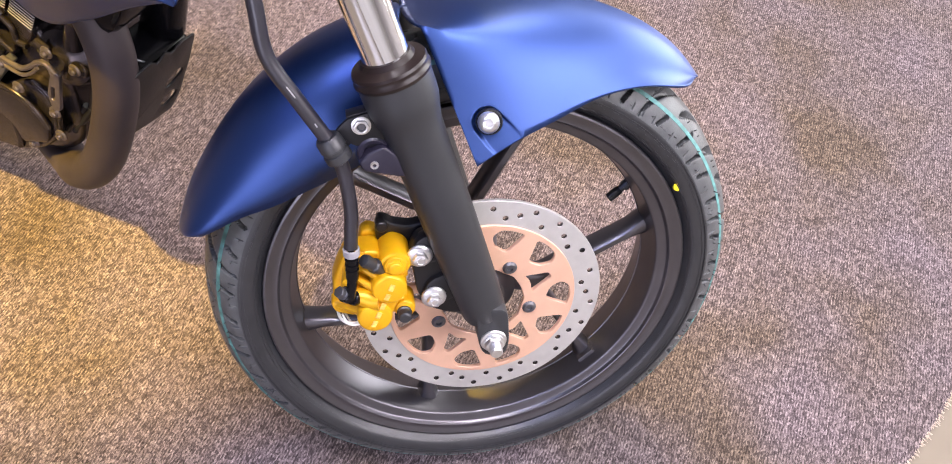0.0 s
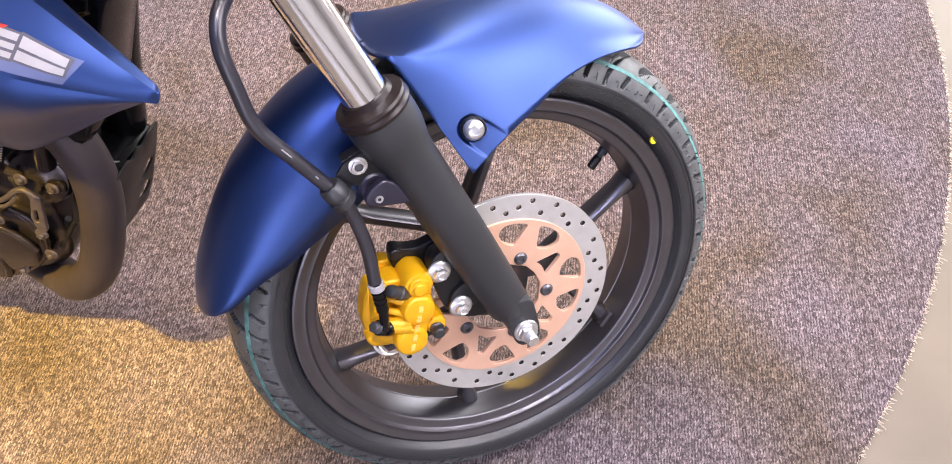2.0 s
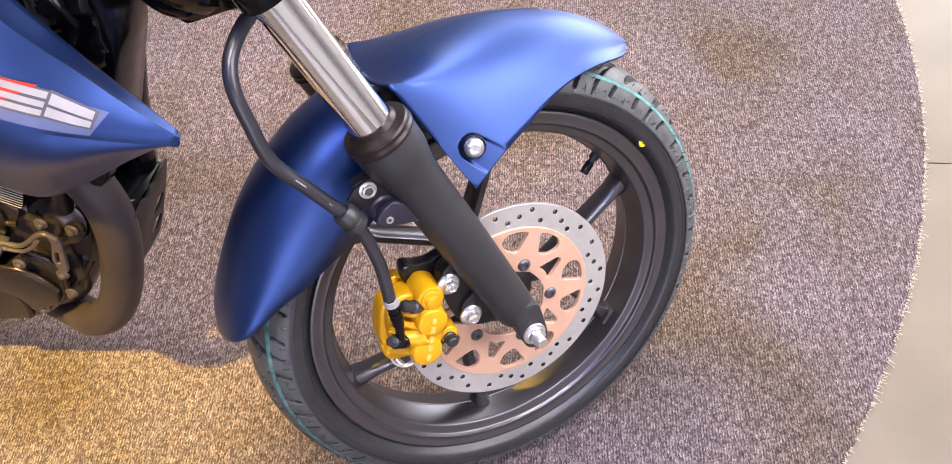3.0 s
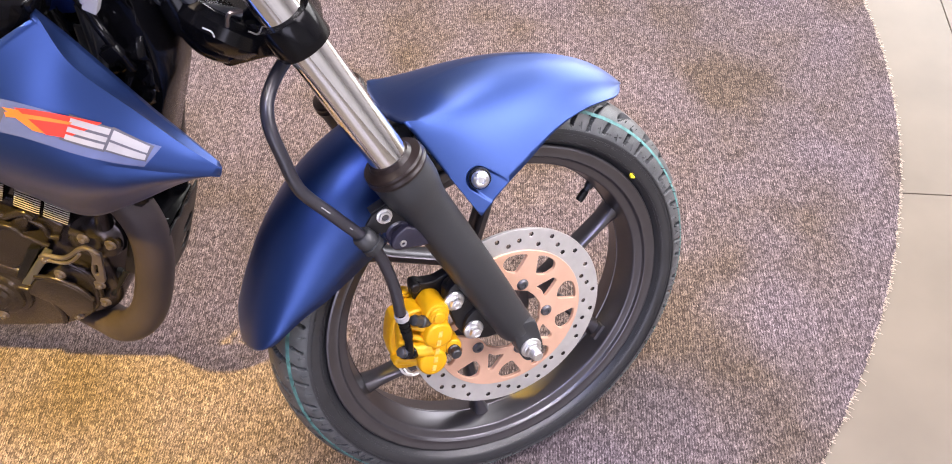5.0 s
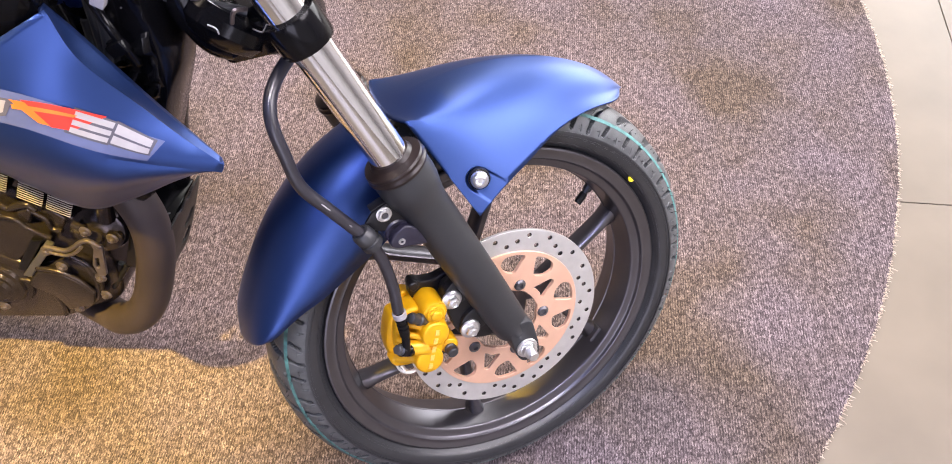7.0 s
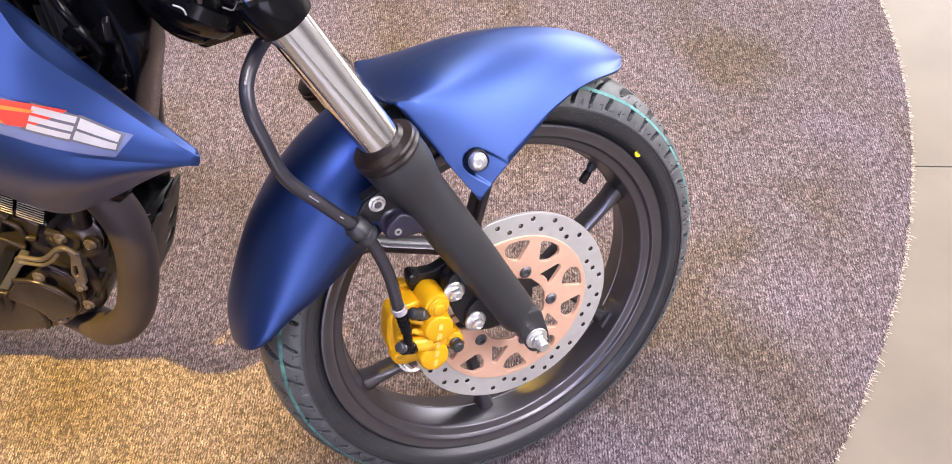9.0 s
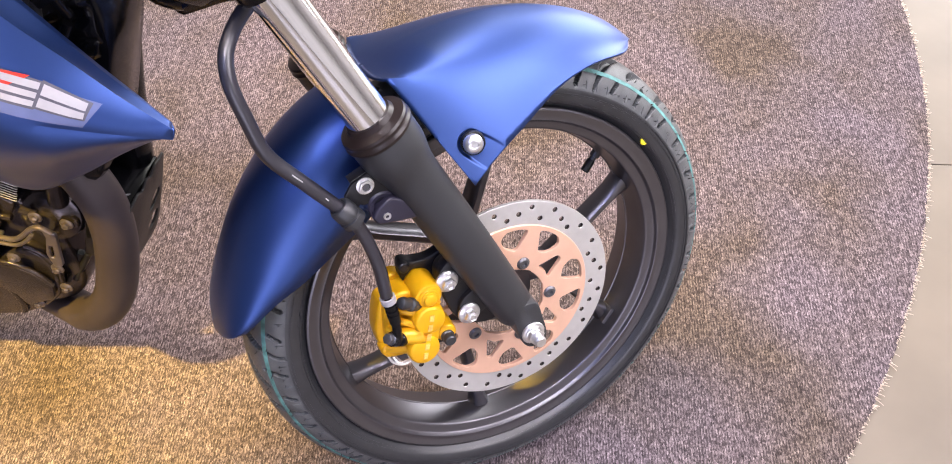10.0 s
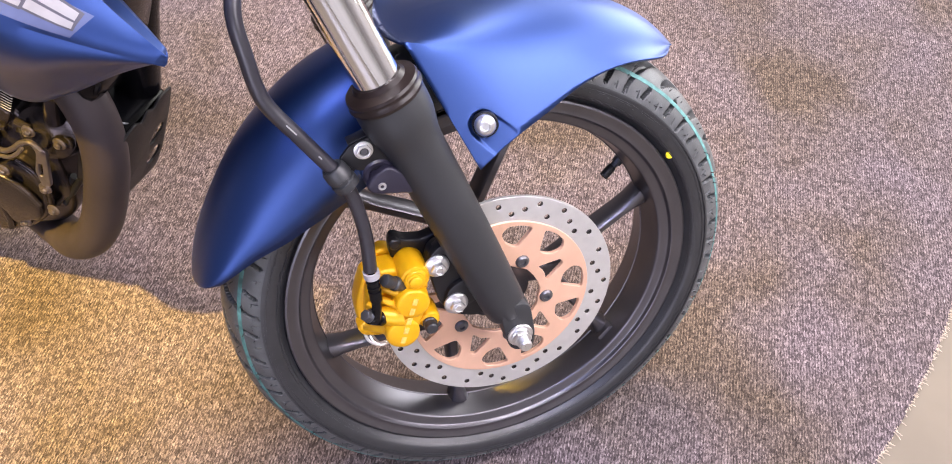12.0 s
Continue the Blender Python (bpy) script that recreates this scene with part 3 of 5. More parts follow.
# -- fork legs --
def fork_leg(y, near):
    side = -1 if y < 0 else 1
    m = aim(Vector((-0.0035, y, 0.0137)), RAKE)
    bm = bmesh.new()
    lathe(bm, [(0, 0.004), (0.016, 0.004), (0.0215, 0.007), (0.0232, 0.012), (0.0238, 0.030), (0.0252, 0.075), (0.0264, 0.130), (0.0268, 0.190), (0.0270, 0.240), (0.0275, 0.247), (0.0290, 0.255), (0.0310, 0.264), (0.0322, 0.270), (0.0327, 0.277), (0.0328, 0.288), (0.0324, 0.296), (0.029, 0.297), (0.0, 0.297)], m, 64)
    # flattened axle lug
    prism(bm, rounded([(-0.010, -0.022), (0.014, -0.024), (0.018, -0.006), (0.014, 0.040), (-0.020, 0.044), (-0.016, 0.0)], 0.010), at(y), -0.018, 0.0225, 0.003)
    leg = part("fork_leg", bm, FORK, bike, "satin black telescopic fork leg with chrome tube", angle=40)
    bm = bmesh.new()
    lathe(bm, [(0.029, 0.2965), (0.0338, 0.2965), (0.0346, 0.2995), (0.0334, 0.3020), (0.0330, 0.3040), (0.0336, 0.3060), (0.0326, 0.3085), (0.0285, 0.3100), (0.0245, 0.3115), (0.0222, 0.3160), (0.0205, 0.3160)], m, 48)
    part("dust_seal", bm, SEAL, leg, "brown-black rubber dust seal")
    bm = bmesh.new()
    lathe(bm, [(0.0205, 0.27), (0.0205, 0.70), (0.0, 0.70)], m, 48)
    part("stanchion", bm, CHROME, leg, "polished chrome fork tube", angle=60)
    bm = bmesh.new()
    lathe(bm, [(0.0205, 0.460), (0.0262, 0.460), (0.0272, 0.463), (0.0272, 0.490), (0.0262, 0.494), (0.0205, 0.494)], m, 40)
    part("clamp_ring", bm, GLOSS, leg, "black lower yoke clamp")
    return leg


fork_leg(-0.100, True)
fork_leg(0.100, False)

# axle end with washer, nut and thread
bm = bmesh.new()
lathe(bm, [(0, 0), (0.0138, 0), (0.0140, 0.0012), (0.0134, 0.0024), (0.0115, 0.003), (0, 0.003)], aim((0, -0.1225, 0), (0, -1, 0)), 32)
AX = part("axle", bm, STEEL, bike, "zinc-plated wheel axle with nut")
bm = bmesh.new()
prism(bm, ring(0.0102, 6), at(-0.1255), 0.0, 0.0075, 0.0012)
lathe(bm, [(0.0108, 0.0), (0.0108, 0.002), (0.0095, 0.0028)], aim((0, -0.1255, 0), (0, -1, 0)), 28)
part("axle_nut", bm, STEEL, AX)
bm = bmesh.new()
prof = [(0.0068, 0)]
for k in range(6):
    prof += [(0.0070, 0.0075 + 0.0014 * k), (0.0062, 0.0082 + 0.0014 * k)]
lathe(bm, prof + [(0.0066, 0.0165), (0.0056, 0.0178), (0, 0.0178)], aim((0, -0.1255, 0), (0, -1, 0)), 24)
part("axle_thread", bm, STEEL, AX)


# the screw on the fender's side panel, and the way that its recess runs out
screw = Vector((-0.0115, -0.1035, 0.2465))
out = Vector((-0.10, -0.98, 0.18)).normalized()
runout = Vector((0.62, 0, -0.78))


# -- front fender: one moulded shell, front beak with side panels and rear tail --
def fender():
    bm = bmesh.new()

    def row(*values):
        return lambda s: keys(s, *[(k / (len(values) - 1), v) for k, v in enumerate(values)])

    crest_a, crest_r = row(104, 90, 77, 65, 54, 45.2), row(0.3255, 0.3290, 0.3335, 0.3345, 0.3325, 0.3255)
    stops = (0, 0.18, 0.315, 0.46, 0.58, 0.72, 0.85, 0.905, 0.945, 1)

    def edge_row(*values):
        return lambda s: keys(s, *zip(stops, values))

    ed_x = edge_row(-0.0219, 0.0209, 0.0541, 0.0893, 0.1201, 0.1558, 0.1877, 0.2008, 0.2110, 0.2215)
    ed_y = edge_row(-0.112, -0.1021, -0.0923, -0.0799, -0.0689, -0.0561, -0.0447, -0.0385, -0.0300, -0.0100)
    ed_z = edge_row(0.2069, 0.2278, 0.2386, 0.2497, 0.2530, 0.2507, 0.2429, 0.2392, 0.2370, 0.2350)
    rim = [Vector((ed_x(i / 56), ed_y(i / 56), ed_z(i / 56))) for i in range(57)]
    for turn in range(5):
        rim = [rim[0]] + [(a + 2 * b + c) / 4 for a, b, c in zip(rim, rim[1:], rim[2:])] + [rim[-1]]
    rows = []
    for i in range(57):
        s = i / 56
        edge = rim[i]
        crest = polar(crest_r(s), crest_a(s), 0)
        crease = Vector((-0.067 + 0.283 * s, -0.062 - 0.045 * s + 0.080 * s * s, 0.3225 - 0.0925 * s + 0.045 * s * (1 - s)))
        crease = crease.lerp(crest.lerp(edge, 0.55), s**4)
        foot = Vector((crease[0], 0, crease[2]))
        line = []
        for k in range(19):  # dome from crest to crease
            q = k / 18
            line.append(foot + (crest - foot) * (1 - q ** (2.0 + 0.5 * s)) + (crease - foot) * q ** 0.95)
        for k in range(1, 15):  # side panel
            q = k / 14
            line.append(crease.lerp(edge, q) + Vector((0, -0.004, 0.001)) * q * (1 - q))
        far = [Vector((p[0], -p[1], p[2])) for p in line[1:]]
        rows.append(list(reversed(far)) + line)
    # the beak is one fair surface: ease out everything but the crest, the rims and the crease at the fork
    mid = len(rows[0]) // 2
    for turn in range(50):
        old = [[p.copy() for p in r] for r in rows]
        for i in range(1, len(rows) - 1):
            w = 0.8 * min(1.0, max(0.0, (i / 56 - 0.02) / 0.40)) ** 1.5
            for j in range(1, 2 * mid):
                along = (old[i - 1][j] + old[i + 1][j]) / 2
                mean = along if j == mid else (along + (old[i][j - 1] + old[i][j + 1]) / 2) / 2
                rows[i][j] = old[i][j].lerp(mean, w * (0.25 if j == mid else 1.0))
    grid(bm, rows)
    ca, cr = row(104, 118, 132, 146, 156.5, 163.5), row(0.3255, 0.3290, 0.327, 0.324, 0.325, 0.3255)
    ea = lambda s: keys(s, (0, 113), (0.2, 121), (0.4, 132), (0.6, 143), (0.8, 150.5), (0.93, 155.3), (1, 157.6))
    er = lambda s: keys(s, (0, 0.235), (0.2, 0.226), (0.4, 0.234), (0.6, 0.254), (0.8, 0.279), (0.93, 0.296), (1, 0.304))
    wid = lambda s: keys(s, (0, 0.060), (0.2, 0.066), (0.4, 0.069), (0.6, 0.070), (0.8, 0.068), (0.93, 0.0665), (1, 0.0625))
    rows = []
    for i in range(41):
        s = i / 40
        line = []
        for k in range(15):
            q = k / 14
            f = q * math.pi / 2
            r = er(s) + (cr(s) - er(s)) * math.cos(f) ** 0.62
            line.append(polar(r, ca(s) + (ea(s) - ca(s)) * q ** (1.5 - 0.75 * s**3), -wid(s) * math.sin(f) ** 0.85))
        far = [Vector((p[0], -p[1], p[2])) for p in line[1:]]
        rows.append(list(reversed(far)) + line)
    grid(bm, rows)
    bmesh.ops.remove_doubles(bm, verts=bm.verts, dist=1e-5)
    # a round recess for the screw that runs out towards the lower edge
    near = [f for f in bm.faces if (f.calc_center_median() - screw).length < 0.034]
    bmesh.ops.subdivide_edges(bm, edges=list({e for f in near for e in f.edges}), cuts=5, use_grid_fill=True)
    for v in bm.verts:
        d = v.co - screw
        if d.length < 0.045 and v.co[1] < 0:
            k = min(max(d.dot(runout), 0.0), 0.034)
            away = (d - runout * k).length
            q = min(max((0.0158 - away) / 0.0030, 0.0), 1.0)
            v.co -= out * 0.0050 * q * q * (3 - 2 * q) * (1 - 0.92 * k / 0.034)
    ob = part("fender", bm, BLUE, bike, "matte metallic blue front fender with pointed beak", angle=28)
    thick = ob.modifiers.new("thickness", "SOLIDIFY")
    thick.thickness, thick.offset = 0.0026, -1
    return ob


FENDER = fender()
# A black ring stands in for the shade at the bottom of the recess.
bm = bmesh.new()
lathe(bm, [(0.0090, -0.0022), (0.0112, -0.0022), (0.0120, -0.0030), (0.0122, -0.008)], aim(screw + Vector((0.0010, 0, -0.0010)), out), 36)
part("recess_shade_ring", bm, PLASTIC, FENDER, "black ring as shade in the screw recess")
bm = bmesh.new()
lathe(bm, [(0, 0.0040), (0.0032, 0.0040), (0.0037, 0.0062), (0.0052, 0.0062), (0.0080, 0.0045), (0.0097, 0.0020), (0.0099, 0.0), (0.0099, -0.008)], aim(screw, out), 32)
part("fender_screw", bm, STEEL, FENDER, "polished button-head screw")

# fender stay: folded tab with its nut, boss and hose block
bm = bmesh.new()
prism(bm, rounded([(-0.1357, 0.2594), (-0.1153, 0.2650), (-0.1000, 0.2440), (-0.1000, 0.2250), (-0.1190, 0.2310), (-0.1322, 0.2339), (-0.1466, 0.2482)], 0.003), at(-0.104), 0.0, 0.004, 0.0008)
block(bm, (0.022, 0.014, 0.0016), Matrix.Translation((-0.1256, -0.0990, 0.2630)) @ Matrix.Rotation(radians(-15), 4, "Y"), 0.0005)
STAY = part("fender_stay", bm, BLACK, bike, "black pressed-steel fender stay")
bm = bmesh.new()
lathe(bm, [(0.0, 0.004), (0.0075, 0.004), (0.0085, 0.0025), (0.0095, 0.0070), (0.0130, 0.0080), (0.0150, 0.0060), (0.0158, -0.02)], aim((-0.1140, -0.1020, 0.2255), (0, -1, 0)), 36)
part("stay_boss", bm, VIOLET, STAY, "dark violet-grey moulded boss")
bm = bmesh.new()
prism(bm, rounded([(-0.1206, 0.2290), (-0.1053, 0.2353), (-0.0800, 0.2150), (-0.0800, 0.2000), (-0.0960, 0.2040), (-0.1150, 0.2085), (-0.1243, 0.2110), (-0.1284, 0.2193)], 0.005, 5), at(-0.098), 0.0, 0.018, 0.0026, segments=3)
part("stay_block", bm, VIOLET, STAY, "dark violet-grey plastic hose block")
bm = bmesh.new()
lathe(bm, [(0.0018, -0.002), (0.0018, 0.001), (0.0034, 0.0012), (0.0040, 0.0)], aim((-0.1145, -0.1160, 0.2173), (0, -1, 0)), 16)
part("rivet", bm, STEEL, STAY)
bm = bmesh.new()
lathe(bm, [(0.0, 0.0), (0.0086, 0.0), (0.0086, 0.0012), (0.0074, 0.0016), (0.0, 0.0016)], aim((-0.1240, -0.1080, 0.2532), (0, -1, 0)), 28)
prism(bm, ring(0.0072, 6), aim((-0.1240, -0.1080, 0.2532), (0, -1, 0)), 0.0014, 0.0052, 0.0009, [ring(0.0040, 14)])
part("stay_nut", bm, STEEL, STAY, "zinc-plated hexagon nut")
bm = bmesh.new()
lathe(bm, [(0.0, 0.0036), (0.0030, 0.0036), (0.0039, 0.0026), (0.0039, -0.004)], aim((-0.1240, -0.1082, 0.2532), (0, -1, 0)), 16)
part("stay_stud", bm, DARK_ZINC, STAY)

# -- caliper carrier and caliper --
bm = bmesh.new()
prism(bm, rounded([(-0.078, 0.120), (-0.055, 0.128), (-0.030, 0.122), (-0.010, 0.060), (-0.018, 0.020), (-0.040, 0.018), (-0.066, 0.030), (-0.076, 0.050), (-0.081, 0.085), (-0.083, 0.105)], 0.008), at(-0.080), 0.0, 0.016, 0.003)
for x, z in ((-0.074, 0.1045), (-0.062, 0.0530)):
    prism(bm, rounded([(x - 0.013, z - 0.013), (x + 0.014, z - 0.014), (x + 0.045, z + 0.004), (x + 0.030, z + 0.030), (x - 0.004, z + 0.016)], 0.010), at(-0.080), 0.006, 0.022, 0.003)
CARR = part("caliper_carrier", bm, BLACK, bike, "black cast caliper carrier bolted to the fork leg")
for x, z in ((-0.074, 0.1035), (-0.0600, 0.0495)):
    hex_bolt("flange_bolt", (x, -0.1022, z), (0, -1, 0), 0.0073, CARR, STEEL, "zinc-plated flange bolt")


def caliper():
    def slab(bm, pts, y, h, bevel, r=0.006, seg=3):
        prism(bm, rounded(pts, r, 4), at(y), 0.0, h, bevel, segments=seg)

    def barrel(bm, x, z, y, *steps):
        """A turned form along the axle's line, from (radius, distance towards the near side)."""
        lathe(bm, steps, aim((x, y, z), (0, -1, 0)), 44)

    bm = bmesh.new()
    slab(bm, [(-0.1354, 0.1080), (-0.1150, 0.1080), (-0.0902, 0.0804), (-0.0854, 0.0510), (-0.0885, 0.0360), (-0.1004, 0.0260), (-0.1174, 0.0260), (-0.1360, 0.0220), (-0.1485, 0.0360), (-0.1525, 0.0600), (-0.1470, 0.0900)], -0.066, 0.030, 0.0045)
    ob = part("brake_caliper", bm, GOLD, bike, "golden yellow two-piston brake caliper", angle=40)
    # piston housings
    for x, z, r, h in ((-0.1054, 0.0742, 0.0172, 0.1172), (-0.1206, 0.0393, 0.0176, 0.1172)):
        bm = bmesh.new()
        barrel(bm, x, z, -h, (0, 0.0), (r - 0.0030, 0.0), (r - 0.0010, -0.0008), (r, -0.0030), (r + 0.0009, -0.014), (r + 0.0012, -0.034))
        part("piston_housing", bm, GOLD, ob, angle=45)
    bm = bmesh.new()  # neck between the housings
    slab(bm, [(-0.1235, 0.0600), (-0.1160, 0.0760), (-0.0930, 0.0620), (-0.1030, 0.0380), (-0.1150, 0.0330), (-0.1330, 0.0480)], -0.092, 0.0215, 0.005, 0.007)
    part("saddle", bm, GOLD, ob)
    # outer half over the disc, with its ear and its tab
    bm = bmesh.new()
    slab(bm, [(-0.1300, 0.1000), (-0.1451, 0.1007), (-0.1543, 0.0808), (-0.1602, 0.0619), (-0.1606, 0.0395), (-0.1550, 0.0292), (-0.1452, 0.0200), (-0.1250, 0.0200), (-0.1250, 0.0600)], -0.058, 0.027, 0.004)
    part("bridge", bm, GOLD, ob)
    bm = bmesh.new()
    slab(bm, [(-0.1640, 0.0460), (-0.1540, 0.0500), (-0.1300, 0.0430), (-0.1240, 0.0290), (-0.1420, 0.0270), (-0.1600, 0.0340)], -0.078, 0.0185, 0.0035, 0.005)
    part("ear", bm, GOLD, ob)
    bm = bmesh.new()
    slab(bm, [(-0.1320, 0.0960), (-0.1284, 0.1105), (-0.1208, 0.1135), (-0.1110, 0.1090), (-0.1100, 0.0850), (-0.1300, 0.0850)], -0.048, 0.018, 0.003, 0.005)
    part("tab", bm, GOLD, ob)
    # slide-pin housing, stepped at its near end
    bm = bmesh.new()
    x, z = -0.0985, 0.0985
    barrel(bm, x, z, -0.1085, (0, 0.0036), (0.0105, 0.0034), (0.0116, 0.0022), (0.0118, 0.0006), (0.0142, 0.0), (0.0154, -0.0020), (0.0158, -0.010), (0.0158, -0.036), (0.0146, -0.040), (0, -0.041))
    slab(bm, [(-0.1135, 0.1040), (-0.0870, 0.1040), (-0.0850, 0.0760), (-0.1080, 0.0760)], -0.070, 0.034, 0.005)
    part("slide_pin_housing", bm, GOLD, ob, angle=45)
    bm = bmesh.new()
    barrel(bm, x - 0.0003, z + 0.0002, -0.1120, (0, 0.0042), (0.0056, 0.0042), (0.0068, 0.0034), (0.0072, 0.0014), (0.0086, 0.0010), (0.0090, -0.002))
    part("slide_pin_cap", bm, GOLD, ob, angle=45)
    # black guide arm hooked over the housing
    bm = bmesh.new()
    slab(bm, [(-0.1135, 0.1255), (-0.1105, 0.1310), (-0.1030, 0.1290), (-0.0980, 0.1250), (-0.0820, 0.1205), (-0.0640, 0.1235), (-0.0550, 0.1290), (-0.0350, 0.1050), (-0.0700, 0.0850), (-0.0840, 0.0900), (-0.0900, 0.1090), (-0.0990, 0.1150), (-0.1070, 0.1100), (-0.1130, 0.1035), (-0.1150, 0.1110)], -0.060, 0.016, 0.003, 0.004)
    part("guide_arm", bm, BLACK, ob, "black guide arm hooked over the caliper")
    bm = bmesh.new()
    tube(bm, [(-0.1085, -0.0700, 0.1240), (-0.1087, -0.0800, 0.1242), (-0.1087, -0.0815, 0.1242)], [0.0064, 0.0062, 0.0046], 18)
    part("guide_pin", bm, BLACK, ob)
    # bleed boss, ridges, inlet arm and webs of the casting
    bm = bmesh.new()
    tube(bm, [(-0.1080, -0.0940, 0.0860), (-0.1125, -0.1060, 0.0925)], [0.0088, 0.0074], 22)
    part("bleed_boss", bm, GOLD, ob)
    for name, p, q, r0, r1 in (("ridge", (-0.1400, 0.0970), (-0.1090, 0.0800), 0.0036, 0.0052), ("ridge", (-0.1345, 0.1065), (-0.1130, 0.0905), 0.0040, 0.0046), ("web", (-0.1440, 0.0850), (-0.1200, 0.0700), 0.0030, 0.0044), ("web", (-0.1480, 0.0720), (-0.1330, 0.0655), 0.0040, 0.0040)):
        bm = bmesh.new()
        tube(bm, curve([(p[0], -0.0960, p[1]), ((p[0] + q[0]) / 2, -0.1030, (p[1] + q[1]) / 2 + 0.001), (q[0], -0.1060, q[1])], 5), [r0 + (r1 - r0) * k / 10 for k in range(11)], 14)
        part(name, bm, GOLD, ob)
    bm = bmesh.new()
    tube(bm, curve([(-0.1440, -0.1020, 0.0640), (-0.1340, -0.1050, 0.0610), (-0.1240, -0.1070, 0.0580), (-0.1160, -0.1080, 0.0580)], 5), [0.0080 + 0.0003 * k for k in range(16)], 20)
    part("inlet_arm", bm, GOLD, ob)
    bm = bmesh.new()
    tube(bm, curve([(-0.1560, -0.0930, 0.0440), (-0.1450, -0.0985, 0.0430), (-0.1330, -0.1040, 0.0420)], 5), [0.0044 + 0.0002 * k for k in range(11)], 16)
    part("lower_arm", bm, GOLD, ob)
    bm = bmesh.new()  # lug of the second pin
    barrel(bm, -0.0895, 0.0365, -0.1040, (0, 0.0), (0.0088, 0.0), (0.0104, -0.0012), (0.0110, -0.004), (0.0114, -0.026))
    slab(bm, [(-0.1060, 0.0540), (-0.0870, 0.0480), (-0.0790, 0.0390), (-0.0840, 0.0270), (-0.1040, 0.0290)], -0.084, 0.016, 0.004, 0.006)
    part("pin_lug", bm, GOLD, ob, angle=45)
    bm = bmesh.new()
    barrel(bm, -0.0905, 0.0345, -0.1035, (0.0062, 0.0), (0.0074, 0.0006), (0.0078, 0.0028), (0.0066, 0.0042), (0.0068, 0.0090), (0.0064, 0.0112), (0.0050, 0.0124), (0, 0.0126))
    part("pin_boot", bm, RUBBER, ob, "black rubber pin boot")
    bm = bmesh.new()
    a, b = Vector((-0.1110, -0.1045, 0.0910)), Vector((-0.1295, -0.116, 0.1140))
    w = b - a
    tube(bm, [a, a + w * 0.30, a + w * 0.34, a + w * 0.46, a + w * 0.52, a + w * 0.85, a + w * 0.97, a + w], [0.0058, 0.0062, 0.0074, 0.0074, 0.0060, 0.0068, 0.0056, 0.003], 18)
    part("bleed_cap", bm, RUBBER, ob, "black rubber bleed-screw cap")
    # banjo bolt
    a, b = Vector((-0.1370, -0.107, 0.0590)), Vector((-0.1590, -0.121, 0.0840))
    w = b - a
    bm = bmesh.new()
    tube(bm, [a, a + w * 0.06, a + w * 0.22, a + w * 0.25, a + w * 0.33, a + w * 0.36, a + w * 0.56, a + w * 0.60], [0.0070, 0.0078, 0.0078, 0.0062, 0.0062, 0.0080, 0.0080, 0.0068], 22)
    part("banjo", bm, GLOSS, ob, "gloss black banjo fitting")
    bm = bmesh.new()
    lathe(bm, [(0, 0), (0.0066, 0), (0.0066, 0.0012), (0.0054, 0.0018), (0, 0.0018)], aim(a + w * 0.60, w), 24)
    prism(bm, ring(0.0060, 6), aim(a + w * 0.60, w), 0.0015, 0.0075, 0.0008)
    part("banjo_bolt", bm, DARK_ZINC, ob, "dark zinc banjo bolt")
    # cast brand mark, drawn as plain bars
    p0, p1 = Vector((-0.1240, 0, 0.0270)), Vector((-0.1010, 0, 0.0830))
    d = (p1 - p0).normalized()
    for k in range(5):
        c = p0.lerp(p1, (k + 0.5) / 5)
        m = Matrix.Translation((c[0], -0.1174, c[2])) @ Matrix.Rotation(math.atan2(-d[2], d[0]), 4, "Y")
        bm = bmesh.new()
        block(bm, (0.0080, 0.0006, 0.0050), m, 0.0002, 1)
        part("print_bar", bm, CAST_PRINT, ob)
    # pad spring
    bm = bmesh.new()
    tube(bm, curve([(-0.1575, -0.092, 0.0370), (-0.1545, -0.096, 0.0250), (-0.1440, -0.097, 0.0165), (-0.1300, -0.095, 0.0160)], 5), 0.0017, 8)
    tube(bm, curve([(-0.1530, -0.094, 0.0300), (-0.1480, -0.098, 0.0215), (-0.1340, -0.098, 0.0200)], 5), 0.0013, 8)
    tube(bm, curve([(-0.1500, -0.086, 0.0240), (-0.1430, -0.090, 0.0110), (-0.1330, -0.090, 0.0105)], 5), 0.0012, 8)
    part("pad_spring", bm, STEEL, ob)
    return ob


caliper()

# -- brake hose --
line = curve([(-0.142, -0.056, 0.440), (-0.158, -0.063, 0.432), (-0.174, -0.073, 0.4245), (-0.188, -0.085, 0.4150), (-0.1965, -0.094, 0.4040), (-0.2010, -0.101, 0.3860), (-0.2000, -0.105, 0.3580), (-0.1955, -0.108, 0.319), (-0.1750, -0.110, 0.281), (-0.1565, -0.111, 0.2485), (-0.1475, -0.1115, 0.2325), (-0.1410, -0.112, 0.2080), (-0.1375, -0.114, 0.1700), (-0.1400, -0.1165, 0.1300)], 8)
bm = bmesh.new()
tube(bm, line, 0.0066, 18)
HOSE_OB = part("brake_hose", bm, HOSE, bike, "black rubber front brake hose")
bm = bmesh.new()
c, w = Vector((-0.1490, -0.1115, 0.2350)), Vector((0.42, 0, -0.9)).normalized()
lathe(bm, [(0.0066, -0.012), (0.0095, -0.012), (0.0115, -0.009), (0.0120, 0.0), (0.0105, 0.001), (0.0105, 0.004), (0.0122, 0.005), (0.0122, 0.012), (0.0098, 0.0135), (0.0066, 0.0135)], aim(c, w), 24)
part("grommet", bm, RUBBER, HOSE_OB, "black rubber hose grommet")
bm = bmesh.new()
